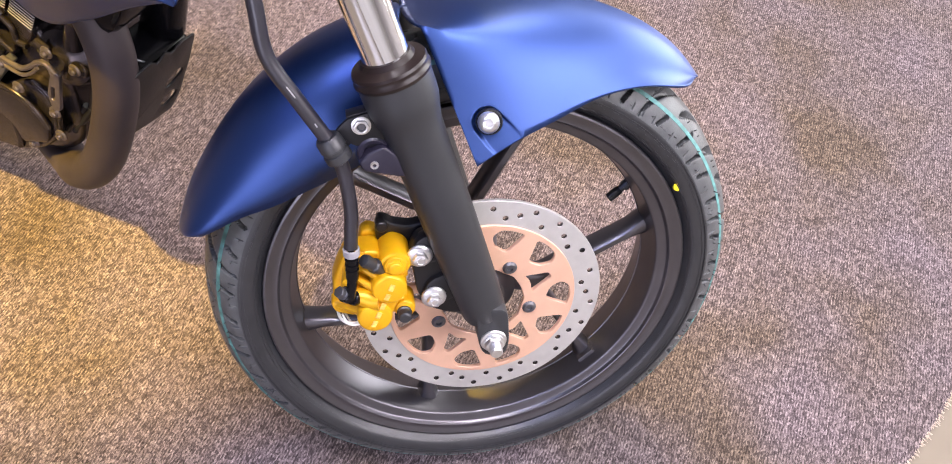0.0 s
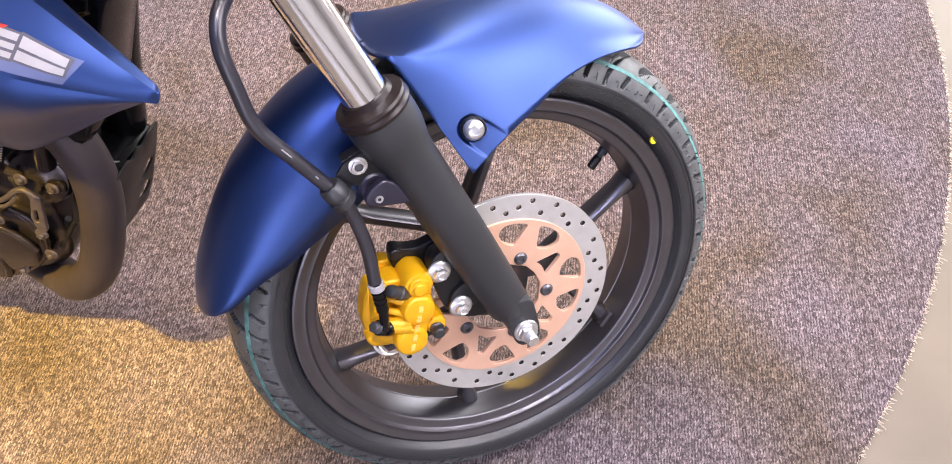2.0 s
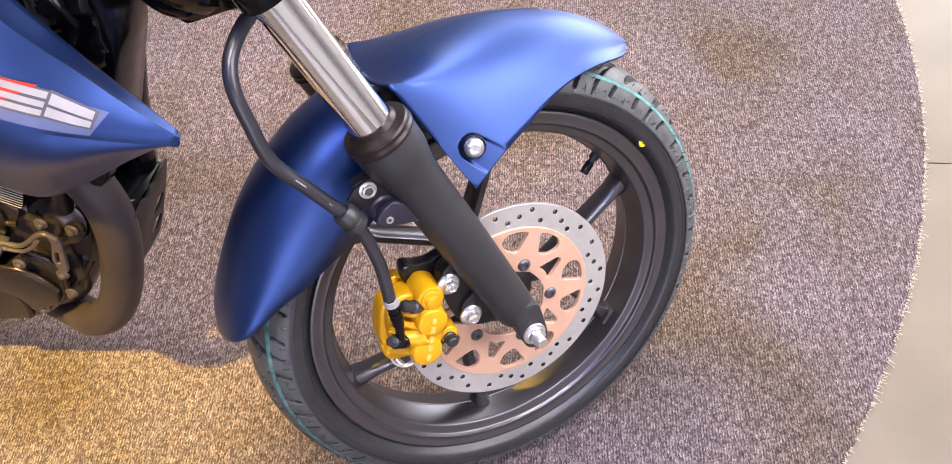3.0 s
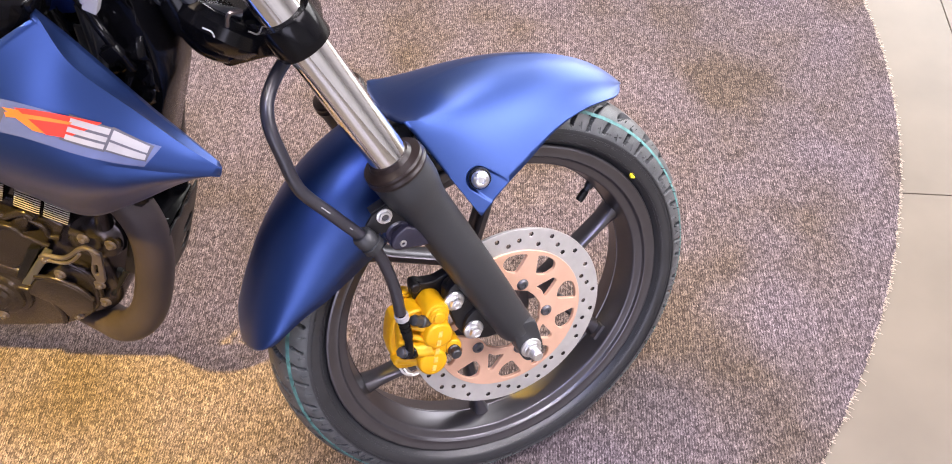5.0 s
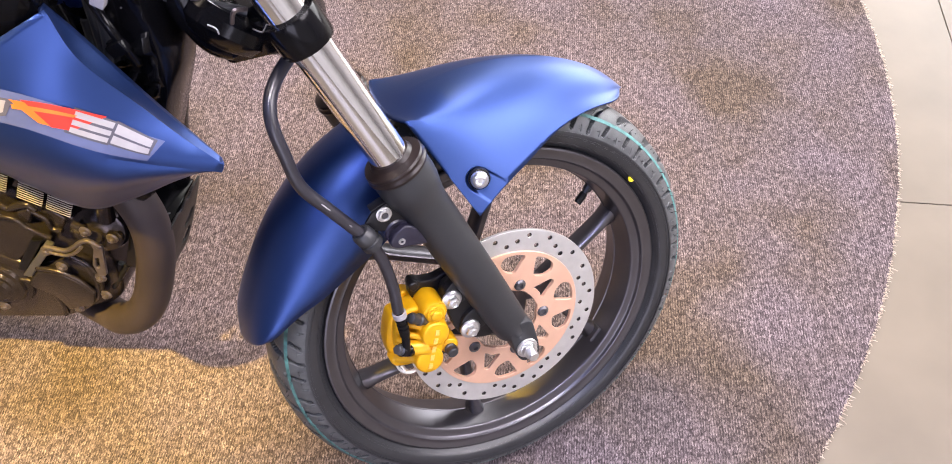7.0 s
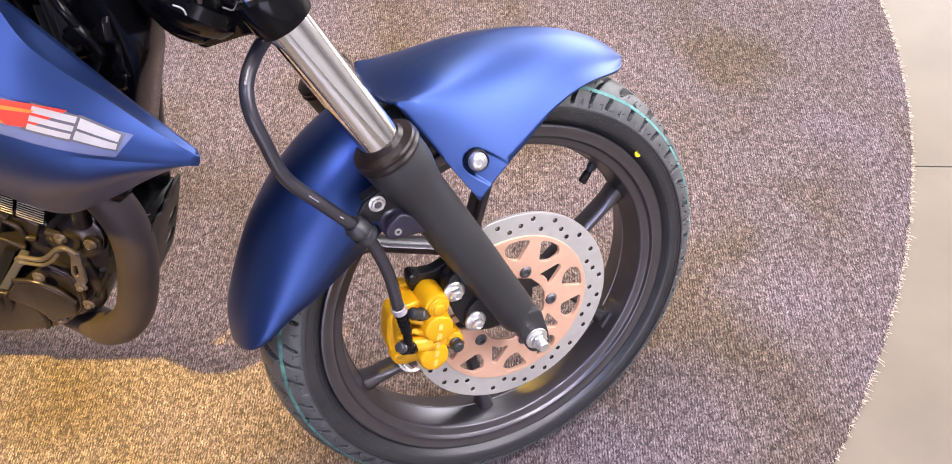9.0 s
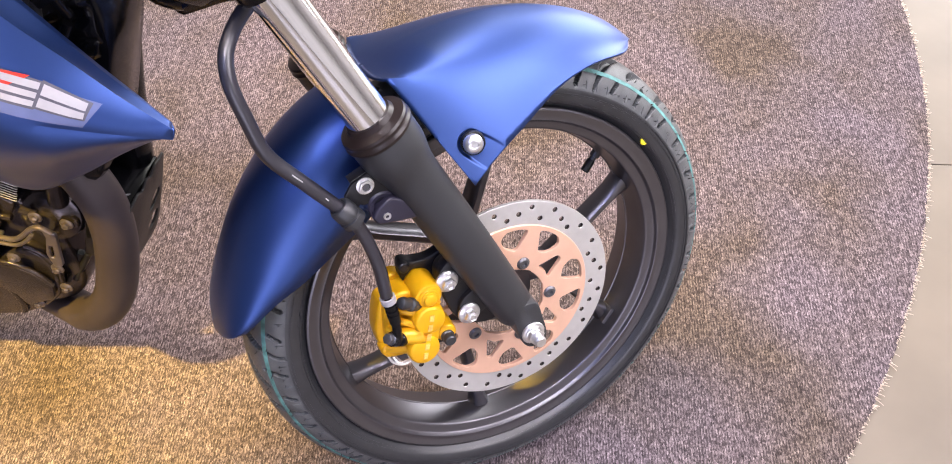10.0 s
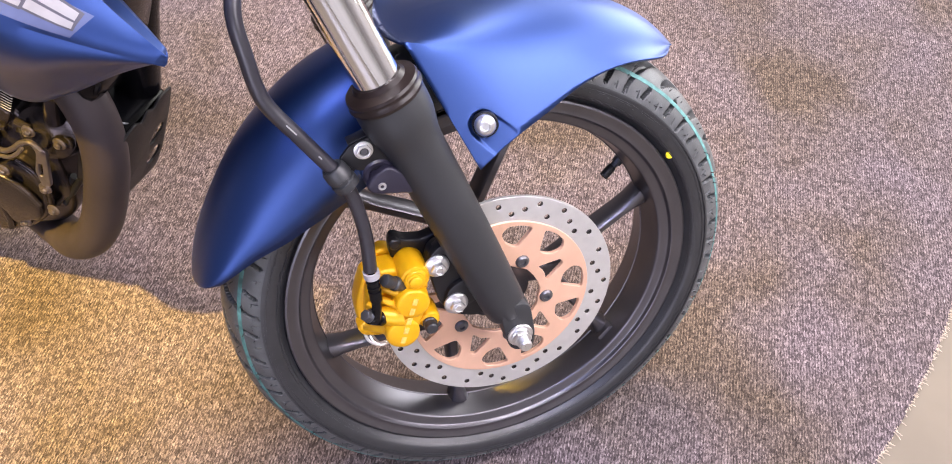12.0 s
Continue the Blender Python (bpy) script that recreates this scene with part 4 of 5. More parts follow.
prism(bm, rounded([(-0.146, 0.240), (-0.126, 0.262), (-0.118, 0.256), (-0.136, 0.232)], 0.003), at(-0.104), 0.0, 0.003, 0.0006)
part("hose_clip", bm, BLACK, HOSE_OB)
bm = bmesh.new()
lathe(bm, [(0.0064, 0), (0.0080, 0.0004), (0.0080, 0.0075), (0.0064, 0.008)], aim((-0.1398, -0.1162, 0.1290), (0.02, 0.05, -1)), 22)
part("white_sleeve", bm, PALE, HOSE_OB, "white plastic sleeve")
bm = bmesh.new()
tube(bm, curve([(-0.1400, -0.1165, 0.122), (-0.1400, -0.1165, 0.102), (-0.1410, -0.1165, 0.086), (-0.1435, -0.115, 0.070)], 6), [0.0056] * 6 + [0.0062] * 4 + [0.0050] * 9, 16)
for h in (0.117, 0.110, 0.104):
    lathe(bm, [(0.0054, -0.0015), (0.0066, -0.001), (0.0066, 0.001), (0.0054, 0.0015)], aim((-0.1400, -0.1165, h), (0.05, 0, 1)), 18)
part("hose_end", bm, GLOSS, HOSE_OB, "black crimped hose fitting")
for k, (s, ln) in enumerate(((0.60, 0.012), (0.665, 0.004), (0.80, 0.010))):
    i = int(s * (len(line) - 1))
    p, q = line[i], line[i + 1]
    d = (q - p).normalized()
    bm = bmesh.new()
    m = aim(p + Vector((0.001, -0.0064, 0.0012)), d)
    block(bm, (0.0012, 0.0010, ln), m, 0.0002, 1)
    part("print_bar", bm, PALE, HOSE_OB)

# -- lower yoke and the dark fittings between the fork legs --
bm = bmesh.new()
ax_x = Vector((0, 1, 0)).cross(RAKE)
FORKM = Matrix(((ax_x[0], 0, RAKE[0], -0.002), (ax_x[1], 1, RAKE[1], 0), (ax_x[2], 0, RAKE[2], 0.0137), (0, 0, 0, 1)))  # x ahead of the fork, y across, z up the fork
prism(bm, rounded([(-0.075, -0.03), (-0.035, -0.07), (-0.022, -0.10), (0.02, -0.10), (0.035, -0.05), (0.035, 0.05), (0.02, 0.10), (-0.022, 0.10), (-0.035, 0.07), (-0.075, 0.03)], 0.01), FORKM, 0.458, 0.494, 0.005)
YOKE = part("lower_yoke", bm, GLOSS, bike, "black cast lower fork yoke")
bm = bmesh.new()
lathe(bm, [(0, -0.018), (0.020, -0.018), (0.036, -0.012), (0.046, 0.0), (0.046, 0.012), (0.040, 0.020), (0, 0.022)], FORKM @ Matrix.Translation((-0.055, -0.030, 0.492)) @ Matrix.Rotation(radians(62), 4, "Y"), 32)
part("horn", bm, GLOSS, YOKE, "gloss black horn")
bm = bmesh.new()
for k, (y, x, z) in enumerate(((-0.055, -0.030, 0.50), (-0.04, -0.05, 0.51), (0.0, -0.06, 0.52), (-0.065, -0.010, 0.53))):
    tube(bm, curve([FORKM @ Vector(p) for p in ((x, y, z), (x - 0.03, y + 0.01, z + 0.035), (x - 0.02, y + 0.03, z + 0.08), (x + 0.03, y + 0.04, z + 0.12))], 6), 0.005, 10)
part("cables", bm, RUBBER, YOKE, "black cables")
bm = bmesh.new()
tube(bm, curve([(-0.232, -0.020, 0.520), (-0.226, -0.024, 0.485), (-0.214, -0.028, 0.458), (-0.190, -0.034, 0.448), (-0.165, -0.040, 0.450)], 6), [0.022] * 8 + [0.020] * 8 + [0.016] * 9, 20)
part("cable_gaiter", bm, GLOSS, YOKE, "gloss black cable gaiter")
for pts, mt, label in ((((-0.046, -0.085, 0.510), (-0.038, -0.092, 0.520), (-0.028, -0.088, 0.514)), PLATED, "bent plated cable clip"), (((-0.064, -0.080, 0.520), (-0.060, -0.083, 0.514), (-0.061, -0.082, 0.508)), PALE, "pale cable tie"), (((-0.034, -0.098, 0.500), (-0.029, -0.103, 0.495), (-0.022, -0.100, 0.497)), DARK_ZINC, "dark steel clip")):
    bm = bmesh.new()
    tube(bm, curve([FORKM @ Vector(p) for p in pts], 5), 0.0022 if mt is PLATED else 0.0008, 6)
    part("clip", bm, mt, YOKE, label)
# Out of view; made this large to shade the fender's scoop below.
bm = bmesh.new()
prism(bm, rounded([(-0.030, -0.08), (0.06, -0.12), (0.18, -0.10), (0.25, -0.04), (0.25, 0.04), (0.18, 0.10), (0.06, 0.12), (-0.030, 0.08)], 0.03), FORKM, 0.54, 0.70, 0.03, segments=3)
part("lamp_shell", bm, GLOSS, YOKE, "gloss black headlamp shell")


# ---- tank shroud, engine, exhaust: in the frame of the body ----
def body_part(name, bm, mat, parent, label="", **more):
    bmesh.ops.transform(bm, matrix=BODY, verts=bm.verts)
    return part(name, bm, mat, parent, label, **more)


def rows3(*pts):
    return lambda s: Vector([keys(s, *[(k / (len(pts) - 1), p[c]) for k, p in enumerate(pts)]) for c in range(3)])


TOP = rows3((-0.175, -0.159, 0.402), (-0.196, -0.152, 0.426), (-0.223, -0.145, 0.460), (-0.254, -0.150, 0.535), (-0.258, -0.165, 0.575))
FOLD = rows3((-0.172, -0.166, 0.400), (-0.1965, -0.167, 0.4325), (-0.218, -0.171, 0.473), (-0.240, -0.184, 0.533), (-0.248, -0.180, 0.578))
LOW = rows3((-0.176, -0.168, 0.391), (-0.229, -0.195, 0.429), (-0.261, -0.212, 0.458), (-0.305, -0.221, 0.497), (-0.388, -0.225, 0.530))
BOTTOM = rows3((-0.180, -0.158, 0.389), (-0.237, -0.150, 0.365), (-0.312, -0.138, 0.326), (-0.373, -0.132, 0.305), (-0.420, -0.128, 0.326), (-0.508, -0.126, 0.400))


def shroud():
    bm = bmesh.new()
    for a, b, bulge in ((TOP, FOLD, 0.004), (FOLD, LOW, 0.006), (LOW, BOTTOM, 0.020)):
        rows = []
        for i in range(33):
            s = i / 32
            p, q = a(s), b(s)
            line = []
            m = 25 if a is LOW else 9
            for k in range(m):
                t = k / (m - 1)
                swell = 6.75 * t * (1 - t) ** 2 if a is LOW else 4 * t * (1 - t)
                o = Vector((0, -1, 0.1)) * bulge * swell * min(1, s * 3)
                line.append(p.lerp(q, t) + o)
            rows.append(line)
        grid(bm, rows)
    grid(bm, [[TOP(0), FOLD(0)], [BOTTOM(0), LOW(0)]])
    bmesh.ops.remove_doubles(bm, verts=bm.verts, dist=1e-5)
    ob = body_part("tank_shroud", bm, BLUE, bike, "matte metallic blue pointed tank shroud", angle=16)
    thick = ob.modifiers.new("thickness", "SOLIDIFY")
    thick.thickness, thick.offset = 0.003, -1
    return ob


SHROUD = shroud()


def on_side(s, t, lift=0.0):
    p = FOLD(s).lerp(LOW(s), t)
    p = p + Vector((0, -1, 0.1)) * 0.006 * 4 * t * (1 - t) * min(1, s * 3)
    n = (FOLD(s) - LOW(s)).cross(FOLD(min(s + 0.02, 1)) - FOLD(max(s - 0.02, 0))).normalized()
    if n[1] > 0:
        n = -n
    return p + n * lift


def decal(name, corners, mat, lift, label=""):
    """A film on the shroud's side, between four corners given along (s) and down (t)."""
    bm = bmesh.new()
    rows = []
    (a, b, c, d) = [Vector(p) for p in corners]
    for i in range(9):
        u = i / 8
        l0, l1 = a.lerp(b, u), d.lerp(c, u)
        rows.append([on_side(p[0], (p[1] + 0.22) / 1.22, lift) for p in [l0.lerp(l1, k / 4) for k in range(5)]])
    grid(bm, rows)
    return body_part(name, bm, mat, SHROUD, label)


decal("decal_ground", [(0.30, 0.03), (0.97, 0.60), (0.86, 1.0), (0.25, 0.80)], GREY_DECAL, 0.0006, "lavender-grey decal ground")
for corners, bars in (([(0.65, 0.25), (0.53, 0.11), (0.48, 0.575), (0.61, 0.675)], ((0, 0.26), (0.38, 0.62), (0.74, 1))), ([(0.52, 0.105), (0.35, 0.06), (0.29, 0.50), (0.47, 0.555)], ((0, 0.44), (0.56, 1))), ([(0.92, 0.66), (0.82, 0.575), (0.795, 0.78), (0.82, 0.95)], ((0, 1),))):
    (a, b, c, d) = corners
    a, b = tuple(Vector(a).lerp(Vector(d), 0.15)), tuple(Vector(b).lerp(Vector(c), 0.15))
    decal("decal_outline", [(a[0] + 0.010, a[1] - 0.04), (b[0] - 0.014, b[1] - 0.04), (c[0] - 0.014, c[1] + 0.05), (d[0] + 0.010, d[1] + 0.05)], DARK_DECAL, 0.0010, "dark grey decal outline")
    a, b, c, d = Vector(a), Vector(b), Vector(c), Vector(d)
    for v0, v1 in bars:
        decal("decal_bar", [a.lerp(d, v0), b.lerp(c, v0), b.lerp(c, v1), a.lerp(d, v1)], PALE, 0.0016, "white decal bar" if v0 == 0 else "")
decal("decal_flash", [(0.79, 0.525), (0.56, 0.16), (0.605, 0.64), (0.66, 0.735)], RED, 0.0013, "red decal flash")
decal("decal_stroke", [(0.815, 0.57), (0.775, 0.53), (0.665, 0.72), (0.70, 0.75)], ORANGE, 0.0018, "orange decal stroke")
decal("decal_stroke", [(0.80, 0.62), (0.63, 0.36), (0.635, 0.42), (0.785, 0.68)], ORANGE, 0.0020)

# tank behind the shroud, with its black trim
bm = bmesh.new()
prism(bm, rounded([(-0.250, 0.540), (-0.258, 0.516), (-0.300, 0.503), (-0.60, 0.54), (-0.60, 0.66), (-0.36, 0.66), (-0.27, 0.60)], 0.02, 6), at(0.11), 0.0, 0.22, 0.03, segments=5)
TANK = body_part("fuel_tank", bm, BLUE_DEEP, bike, "deep blue fuel tank front")
bm = bmesh.new()
prism(bm, rounded([(-0.246, 0.590), (-0.282, 0.545), (-0.330, 0.535), (-0.56, 0.545), (-0.56, 0.60), (-0.36, 0.61)], 0.01, 4), at(-0.120), 0.0, 0.062, 0.012, segments=3)
body_part("tank_trim", bm, GLOSS, TANK, "gloss black tank trim")

# dark frame and ducting behind the shroud
bm = bmesh.new()
tube(bm, [(-0.255, -0.010, 0.520), (-0.275, -0.010, 0.440), (-0.325, -0.008, 0.330), (-0.365, -0.005, 0.230)], 0.024, 20)
FRAME = body_part("frame_downtube", bm, GLOSS, bike, "gloss black frame downtube")
bm = bmesh.new()
prism(bm, rounded([(-0.212, 0.580), (-0.232, 0.440), (-0.318, 0.290), (-0.360, 0.270), (-0.46, 0.30), (-0.46, 0.60)], 0.02), at(-0.020), 0.0, 0.085, 0.01)
body_part("air_duct", bm, DUCT, FRAME, "gloss black air duct")
bm = bmesh.new()
for k in range(4):
    tube(bm, curve([(-0.250 - 0.012 * k, -0.112, 0.565 - 0.02 * k), (-0.262 - 0.012 * k, -0.118, 0.50 - 0.02 * k), (-0.300 - 0.01 * k, -0.116, 0.42), (-0.345, -0.110, 0.35 - 0.01 * k)], 6), 0.0045, 10)
body_part("wiring", bm, RUBBER, FRAME, "black wiring")

# crumpled gloss black sheeting, cable ties and connectors between frame and shroud
def crumpled(name, a, b, c, d, seed, depth, label=""):
    """A stiff black sheet between four corners, with folds that catch the light."""
    a, b, c, d = Vector(a), Vector(b), Vector(c), Vector(d)
    n = (b - a).cross(d - a).normalized()
    bm = bmesh.new()
    rows = []
    for i in range(31):
        u = i / 30
        line = []
        for k in range(21):
            v = k / 20
            p = a.lerp(b, u).lerp(d.lerp(c, u), v)
            w = noise.noise((u * 5 + seed, v * 3.2, seed)) + 0.45 * noise.noise((u * 13, v * 9 + seed, 2.0)) + 0.5 * abs(noise.noise((u * 3 + v * 6, seed * 2.0, v * 2)))
            line.append(p + n * depth * w)
        rows.append(line)
    grid(bm, rows)
    ob = body_part(name, bm, GLOSS, FRAME, label, angle=20)
    thick = ob.modifiers.new("thickness", "SOLIDIFY")
    thick.thickness = 0.0012
    return ob


crumpled("splash_sheet", (-0.216, -0.1065, 0.570), (-0.236, -0.1065, 0.445), (-0.340, -0.1065, 0.440), (-0.340, -0.1065, 0.585), 1.7, 0.012, "creased gloss black splash sheet")
crumpled("splash_sheet", (-0.236, -0.1060, 0.450), (-0.316, -0.1060, 0.300), (-0.385, -0.1060, 0.320), (-0.330, -0.1060, 0.455), 5.3, 0.009)
for k, (p, q) in enumerate((((-0.262, 0.560), (-0.246, 0.478)), ((-0.292, 0.540), (-0.262, 0.455)), ((-0.252, 0.470), (-0.300, 0.372)))):
    bm = bmesh.new()
    m = 0.5 * (Vector((p[0], -0.122, p[1])) + Vector((q[0], -0.122, q[1]))) + Vector((0.012 - 0.012 * k, -0.006, 0.004))
    tube(bm, curve([(p[0], -0.112, p[1]), m, (q[0], -0.114, q[1])], 8), 0.0042 + 0.0006 * k, 12)
    body_part("cable", bm, GLOSS, FRAME, "gloss black sheathed cable")
for x, z, turn, mt in ((-0.244, 0.505, 20, GLOSS), (-0.268, 0.436, -30, GLOSS), (-0.236, 0.556, 55, PALE)):
    bm = bmesh.new()
    m = at(-0.124) @ Matrix.Translation((x, z, 0)) @ Matrix.Rotation(radians(turn), 4, "Z")
    prism(bm, rounded([(-0.009, -0.006), (0.009, -0.006), (0.009, 0.006), (-0.009, 0.006)], 0.0015), m, 0.0, 0.009, 0.0008)
    prism(bm, rounded([(-0.006, 0.0055), (0.006, 0.0055), (0.005, 0.009), (-0.005, 0.009)], 0.0008), m, 0.002, 0.007, 0.0005)
    body_part("connector", bm, mt, FRAME, "grey wiring connector" if mt is PALE else "black wiring connector")

# engine guard with two slanting slots, and an added black block that shades them
GM = Matrix(((0, 0.490, 0.872, -0.384), (1, 0, 0, 0), (0, 0.872, -0.490, 0.132), (0, 0, 0, 1)))  # x across, y up the slope, z ahead
bm = bmesh.new()
slots = [rounded([(-0.025, 0.028), (-0.012, 0.024), (0.006, 0.033), (0.004, 0.044), (-0.010, 0.051), (-0.025, 0.044)], 0.006), rounded([(-0.024, -0.008), (-0.010, -0.018), (0.007, -0.012), (0.006, 0.000), (-0.008, 0.010), (-0.023, 0.007)], 0.006)]
prism(bm, rounded([(-0.095, 0.112), (-0.069, 0.114), (-0.054, 0.100), (-0.046, 0.112), (-0.030, 0.098), (-0.019, 0.107), (0.008, 0.101), (0.014, 0.054), (0.016, -0.015), (0.008, -0.042), (-0.033, -0.031), (-0.095, -0.008)], 0.005), GM, -0.003, 0.0, 0.001, slots)
GUARD = body_part("engine_guard", bm, PLASTIC, bike, "black slotted engine guard")
bm = bmesh.new()
prism(bm, rounded([(-0.085, 0.10), (0.005, 0.095), (0.008, -0.030), (-0.085, -0.004)], 0.005), GM, -0.05, -0.0055, 0.002)
body_part("slot_shade_block", bm, DUCT, GUARD)
bm = bmesh.new()
tube(bm, curve([(-0.3505, -0.071, 0.232), (-0.346, -0.060, 0.222), (-0.345, -0.052, 0.216)], 5), 0.0012, 8)
body_part("guard_lip", bm, DARK_ZINC, GUARD, "bare metal edge of the guard")

# exhaust header
bm = bmesh.new()
tube(bm, curve([(-0.400, -0.075, 0.335), (-0.362, -0.088, 0.300), (-0.350, -0.094, 0.255), (-0.360, -0.096, 0.205), (-0.384, -0.098, 0.150), (-0.414, -0.098, 0.100), (-0.446, -0.096, 0.066), (-0.482, -0.088, 0.046), (-0.520, -0.068, 0.034), (-0.60, -0.03, 0.030)], 8), 0.0228, 32)
body_part("exhaust_pipe", bm, EXHAUST, bike, "brown-black heat-painted exhaust header pipe")


def casting(name, pts, y, h, parent, mat=None, r=0.008, bevel=0.003, label=""):
    """A cast step on the engine's side, from an outline, standing proud towards the near side."""
    bm = bmesh.new()
    prism(bm, rounded(pts, r, 5), at(y), 0.0, h, bevel, segments=3)
    return body_part(name, bm, mat or ENGINE, parent, label, angle=40)


def rib(name, pts, y, r, parent, mat=None, label=""):
    """A rounded bar along a line on the engine's side."""
    bm = bmesh.new()
    tube(bm, curve([(x, y, z) for x, z in pts], 5), r, 12)
    return body_part(name, bm, mat or ENGINE, parent, label)


def engine():
    bm = bmesh.new()
    # The rear end is unseen, lengthened to carry on the shadow on the carpet.
    prism(bm, rounded([(-1.05, 0.030), (-0.600, 0.028), (-0.560, 0.050), (-0.500, 0.060), (-0.462, 0.090), (-0.450, 0.150), (-0.445, 0.200), (-0.47, 0.245), (-0.53, 0.29), (-0.72, 0.32), (-1.05, 0.32)], 0.02), at(0.09), 0.0, 0.168, 0.006, segments=3)
    ob = body_part("engine", bm, ENGINE, bike, "dark grey painted engine crankcase", angle=40)
    # clutch cover in steps
    casting("clutch_cover", [(-0.72, 0.047), (-0.565, 0.052), (-0.521, 0.069), (-0.488, 0.094), (-0.475, 0.129), (-0.475, 0.160), (-0.489, 0.179), (-0.552, 0.157), (-0.60, 0.19), (-0.72, 0.19)], -0.076, 0.018, ob, r=0.012, bevel=0.005, label="stepped clutch cover")
    casting("clutch_cover", [(-0.537, 0.165), (-0.511, 0.157), (-0.491, 0.138), (-0.485, 0.117), (-0.495, 0.092), (-0.541, 0.078), (-0.542, 0.100), (-0.550, 0.112), (-0.574, 0.132)], -0.092, 0.011, ob, r=0.010, bevel=0.005)
    rib("casting_rib", [(-0.540, 0.166), (-0.511, 0.159), (-0.491, 0.140), (-0.484, 0.118)], -0.101, 0.0032, ob)
    rib("casting_rib", [(-0.489, 0.178), (-0.474, 0.160), (-0.473, 0.129), (-0.487, 0.096)], -0.091, 0.0034, ob)
    rib("casting_rib", [(-0.600, 0.142), (-0.573, 0.134), (-0.554, 0.123), (-0.549, 0.104), (-0.551, 0.081), (-0.558, 0.063)], -0.096, 0.0042, ob)
    # ribbed round cover
    bm = bmesh.new()
    lathe(bm, [(0, 0.016), (0.016, 0.016), (0.020, 0.012), (0.024, 0.012), (0.027, 0.008), (0.032, 0.007), (0.034, 0.002), (0.040, 0.0), (0.042, -0.004), (0.043, -0.03)], aim((-0.613, -0.098, 0.131), (0.05, -0.99, 0.12)), 40)
    body_part("round_cover", bm, ENGINE, ob, "ribbed round cover")
    # upper casting: seam flange, bosses and ribs
    casting("upper_case", [(-0.72, 0.150), (-0.575, 0.165), (-0.498, 0.212), (-0.511, 0.227), (-0.526, 0.246), (-0.547, 0.252), (-0.72, 0.27)], -0.074, 0.018, ob, r=0.010)
    rib("seam_flange", [(-0.64, 0.262), (-0.547, 0.253), (-0.526, 0.247), (-0.520, 0.234), (-0.511, 0.227), (-0.504, 0.220), (-0.496, 0.213)], -0.093, 0.0036, ob)
    casting("boss", [(-0.520, 0.258), (-0.503, 0.263), (-0.499, 0.254), (-0.530, 0.215), (-0.552, 0.212), (-0.540, 0.240)], -0.076, 0.014, ob, r=0.006, bevel=0.005)
    casting("boss", [(-0.494, 0.254), (-0.487, 0.240), (-0.489, 0.226), (-0.479, 0.222), (-0.465, 0.239), (-0.478, 0.256)], -0.074, 0.012, ob, r=0.004)
    rib("casting_rib", [(-0.60, 0.285), (-0.544, 0.268), (-0.531, 0.259), (-0.519, 0.262), (-0.502, 0.265), (-0.497, 0.256)], -0.086, 0.005, ob)
    rib("casting_rib", [(-0.500, 0.256), (-0.489, 0.242), (-0.490, 0.226), (-0.478, 0.222)], -0.088, 0.0036, ob)
    # diagonal bars
    casting("black_bar", [(-0.522, 0.214), (-0.504, 0.215), (-0.560, 0.157), (-0.574, 0.160)], -0.088, 0.010, ob, GLOSS, 0.003, 0.002, "gloss black diagonal bar")
    casting("grey_bar", [(-0.505, 0.209), (-0.497, 0.203), (-0.558, 0.147), (-0.568, 0.151)], -0.090, 0.012, ob, DARK_ZINC, 0.002, 0.002, "grey metal diagonal bar")
    # finned cylinder, leaning forward
    fin_x = Vector((0.820, 0, -0.572)).normalized()
    fin_up = Vector((0.572, 0, 0.820)).normalized()
    end = Vector((-0.437, 0.0, 0.268))
    for k in range(14):
        c = end + fin_up * (0.0041 * (k - 1))
        m = Matrix(((fin_x[0], 0, fin_up[0], c[0]), (0, 1, 0, c[1]), (fin_x[2], 0, fin_up[2], c[2]), (0, 0, 0, 1)))
        bm = bmesh.new()
        for x0, x1 in ((-0.19, -0.068), (-0.058, -0.028), (-0.0255, 0.004)):
            prism(bm, rounded([(x0, -0.105), (x1, -0.105), (x1, 0.10), (x0, 0.10)], 0.003), m, -0.0006, 0.0006, 0.0002, segments=1)
        bm.normal_update()
        for f in bm.faces:
            f.material_index = 1 if f.normal[1] < -0.6 else 0
        body_part("cooling_fin", bm, (GLOSS, FIN), ob, "black cooling fin with machined bright edge" if k == 0 else "")
    bm = bmesh.new()
    m = Matrix(((fin_x[0], 0, fin_up[0], end[0]), (0, 1, 0, 0), (fin_x[2], 0, fin_up[2], end[2]), (0, 0, 0, 1)))
    prism(bm, rounded([(-0.19, -0.090), (0.0, -0.090), (0.0, 0.090), (-0.19, 0.090)], 0.006), m, -0.012, 0.10, 0.004)
    body_part("cylinder", bm, GLOSS, ob, "black cylinder barrel")
    # domed side housing with post and lugs
    bm = bmesh.new()
    lathe(bm, [(0, 0.012), (0.009, 0.012), (0.011, 0.008), (0.020, 0.006), (0.026, 0.0), (0.031, -0.002), (0.034, -0.008), (0.036, -0.04)], aim((-0.435, -0.084, 0.216), (0.15, -0.96, 0.22)), 36)
    tube(bm, [(-0.416, -0.080, 0.236), (-0.404, -0.082, 0.262), (-0.398, -0.082, 0.275)], [0.011, 0.009, 0.009], 14)
    tube(bm, [(-0.455, -0.092, 0.238), (-0.442, -0.092, 0.229)], 0.005, 10)
    body_part("side_housing", bm, ENGINE, ob, "dark grey domed side housing")
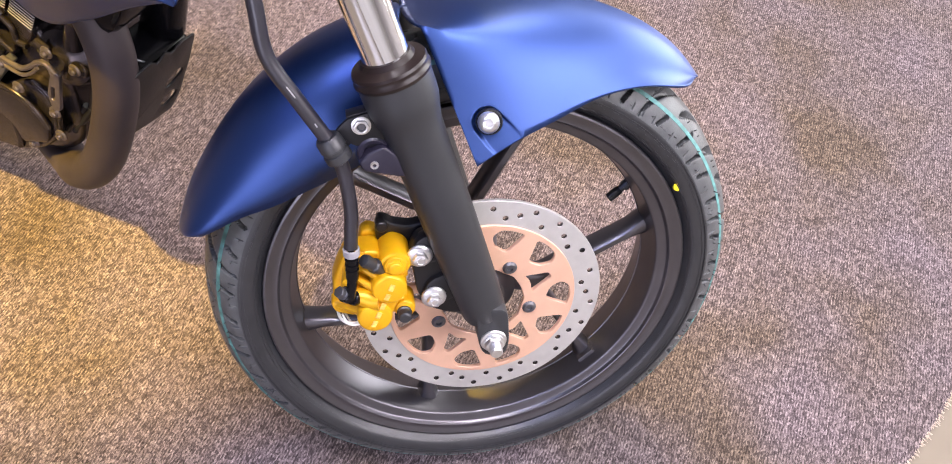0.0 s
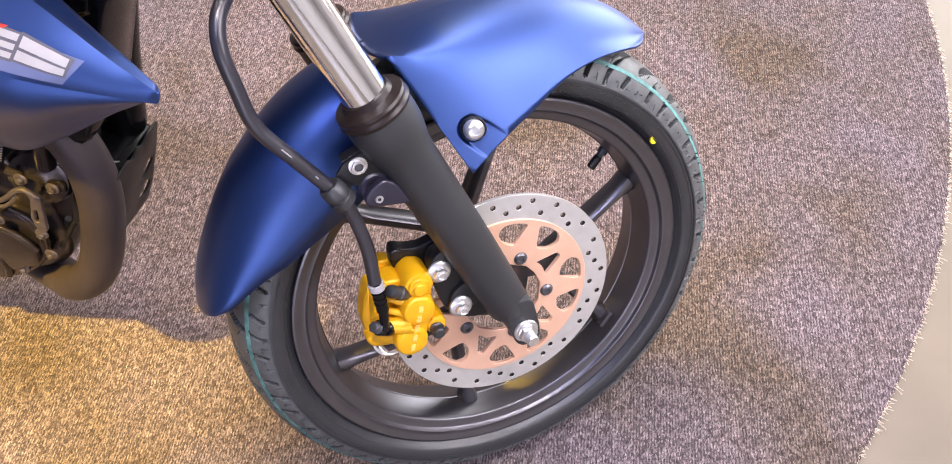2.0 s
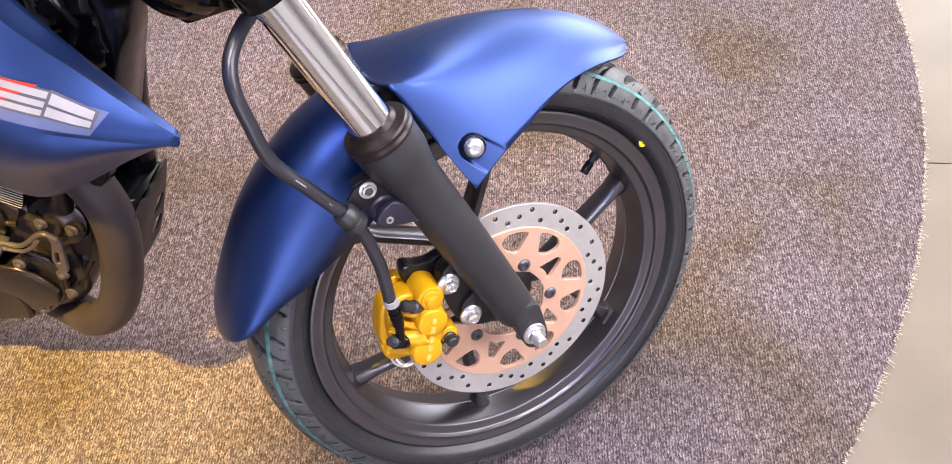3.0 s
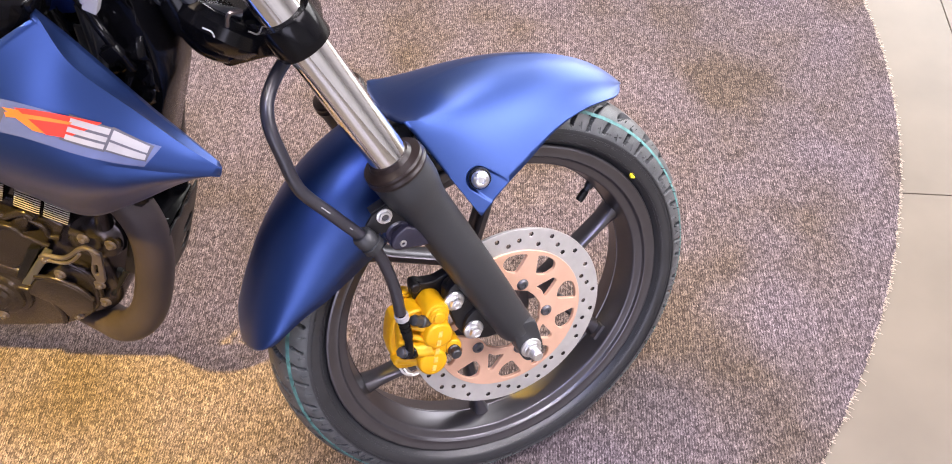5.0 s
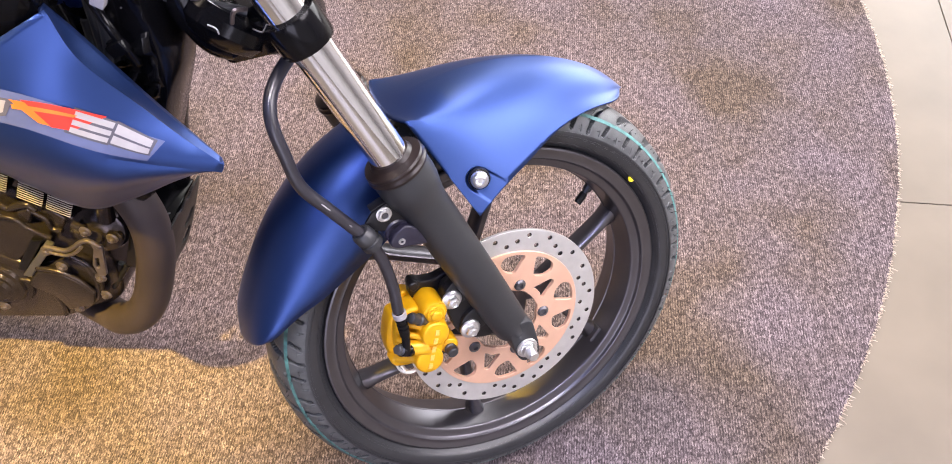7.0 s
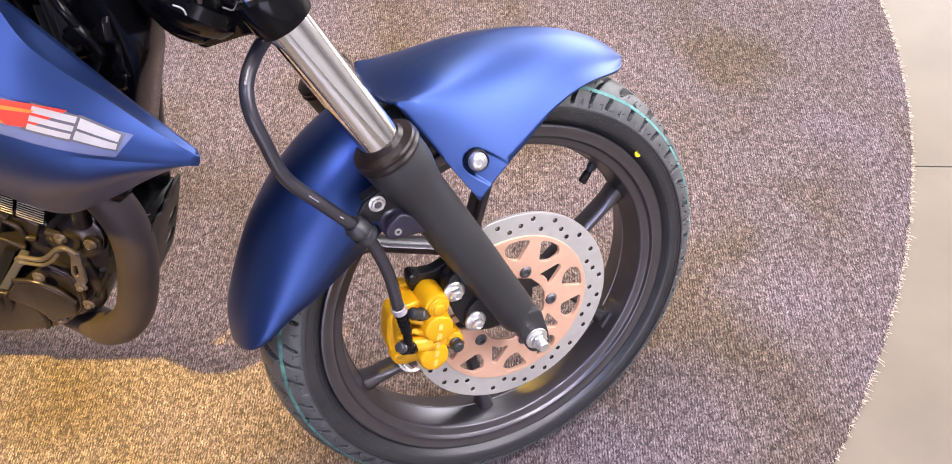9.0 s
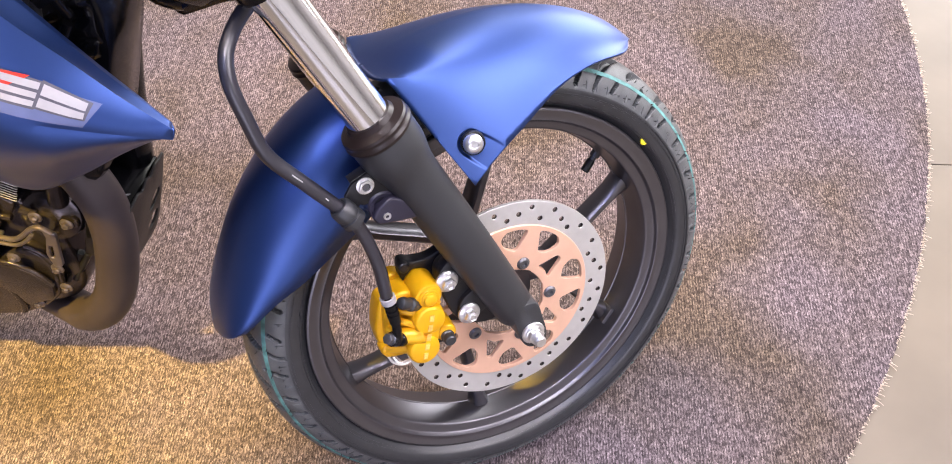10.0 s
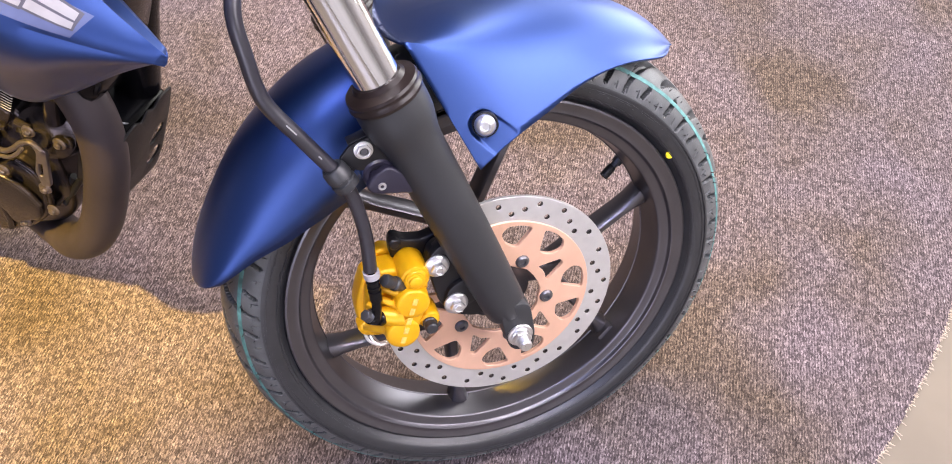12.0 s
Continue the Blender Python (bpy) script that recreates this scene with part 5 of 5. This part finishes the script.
    casting("lug", [(-0.480, 0.211), (-0.458, 0.232), (-0.440, 0.226), (-0.452, 0.200)], -0.072, 0.010, ob, r=0.006)
    casting("lug", [(-0.418, 0.222), (-0.406, 0.210), (-0.409, 0.198), (-0.424, 0.196)], -0.072, 0.014, ob, r=0.005)
    # bent cable bracket and its forked leg
    bm = bmesh.new()
    tube(bm, curve([(-0.490, -0.112, 0.220), (-0.469, -0.112, 0.213), (-0.453, -0.112, 0.219), (-0.439, -0.112, 0.228), (-0.427, -0.112, 0.230), (-0.419, -0.112, 0.220)], 6), 0.0030, 10)
    tube(bm, curve([(-0.490, -0.114, 0.212), (-0.469, -0.114, 0.206), (-0.453, -0.114, 0.212), (-0.440, -0.114, 0.222)], 6), 0.0022, 10)
    body_part("cable_bracket", bm, PLATED, ob, "bent plated cable bracket")
    bm = bmesh.new()
    slot = rounded([(-0.436, 0.198), (-0.431, 0.198), (-0.440, 0.178), (-0.444, 0.180)], 0.002, 3)
    prism(bm, rounded([(-0.430, 0.228), (-0.417, 0.216), (-0.438, 0.164), (-0.449, 0.163), (-0.446, 0.186), (-0.430, 0.214)], 0.003), at(-0.106), 0.0, 0.005, 0.001, [slot])
    body_part("bracket_leg", bm, PLATED, ob)
    # rods beside the exhaust
    for p, q in (((-0.488, 0.096), (-0.448, 0.140)), ((-0.476, 0.099), (-0.440, 0.138))):
        bm = bmesh.new()
        tube(bm, [(p[0], -0.076, p[1]), (q[0], -0.070, q[1])], 0.0042, 12)
        body_part("rod", bm, BLACK, ob)
    for x, y, z in ((-0.492, -0.112, 0.213), (-0.498, -0.104, 0.174), (-0.450, -0.108, 0.158), (-0.469, -0.100, 0.113), (-0.435, -0.100, 0.234), (-0.414, -0.092, 0.213), (-0.622, -0.110, 0.098), (-0.529, -0.096, 0.078)):
        hex_bolt("cover_bolt", BODY @ Vector((x, y, z)), BODY.to_3x3() @ Vector((0, -1, 0)), 0.0042, ob, PLATED)
    return ob


engine()


def floor_tiles():
    """Large square tiles laid at a slant to the walls, with narrow joints; those at the walls are cut."""
    size, gap, turn = 0.65, 0.0022, radians(58)
    half = (size - gap) / 2
    square = [(-half, -half), (half, -half), (half, half), (-half, half)]
    limit = ROOM - 0.052

    def tile_mesh(bm):
        me = bpy.data.meshes.new("tile")
        bm.to_mesh(me)
        bm.free()
        me.materials.append(FLOOR)
        return me

    bm = bmesh.new()
    prism(bm, square, Matrix(), -0.0100, -0.0070, 0.0005, segments=1)
    whole = tile_mesh(bm)
    u, v = Vector((math.cos(turn), math.sin(turn))), Vector((math.sin(turn), -math.cos(turn)))
    for i in range(-12, 12):
        for k in range(-12, 12):
            c = u * (0.45 + size * (i + 0.5)) + v * (0.918 + size * (k + 0.5))
            m = Matrix.Translation((c[0], c[1], 0)) @ Matrix.Rotation(turn, 4, "Z")
            corners = [m @ Vector((x, y, 0)) for x, y in square]
            me = whole
            if max(max(abs(p[0]), abs(p[1])) for p in corners) > limit:
                bm = bmesh.new()
                prism(bm, square, Matrix(), -0.0100, -0.0070, 0.0005, segments=1)
                back = m.inverted()
                for way in ((1, 0, 0), (-1, 0, 0), (0, 1, 0), (0, -1, 0)):
                    bmesh.ops.bisect_plane(bm, geom=bm.verts[:] + bm.edges[:] + bm.faces[:], plane_co=back @ (Vector(way) * limit), plane_no=back.to_3x3() @ Vector(way), clear_outer=True)
                if len(bm.faces) < 3:
                    bm.free()
                    continue
                me = tile_mesh(bm)
            tile = new("tile", me)
            tile.matrix_world = m
            tile.parent = FLOOR_OB


floor_tiles()
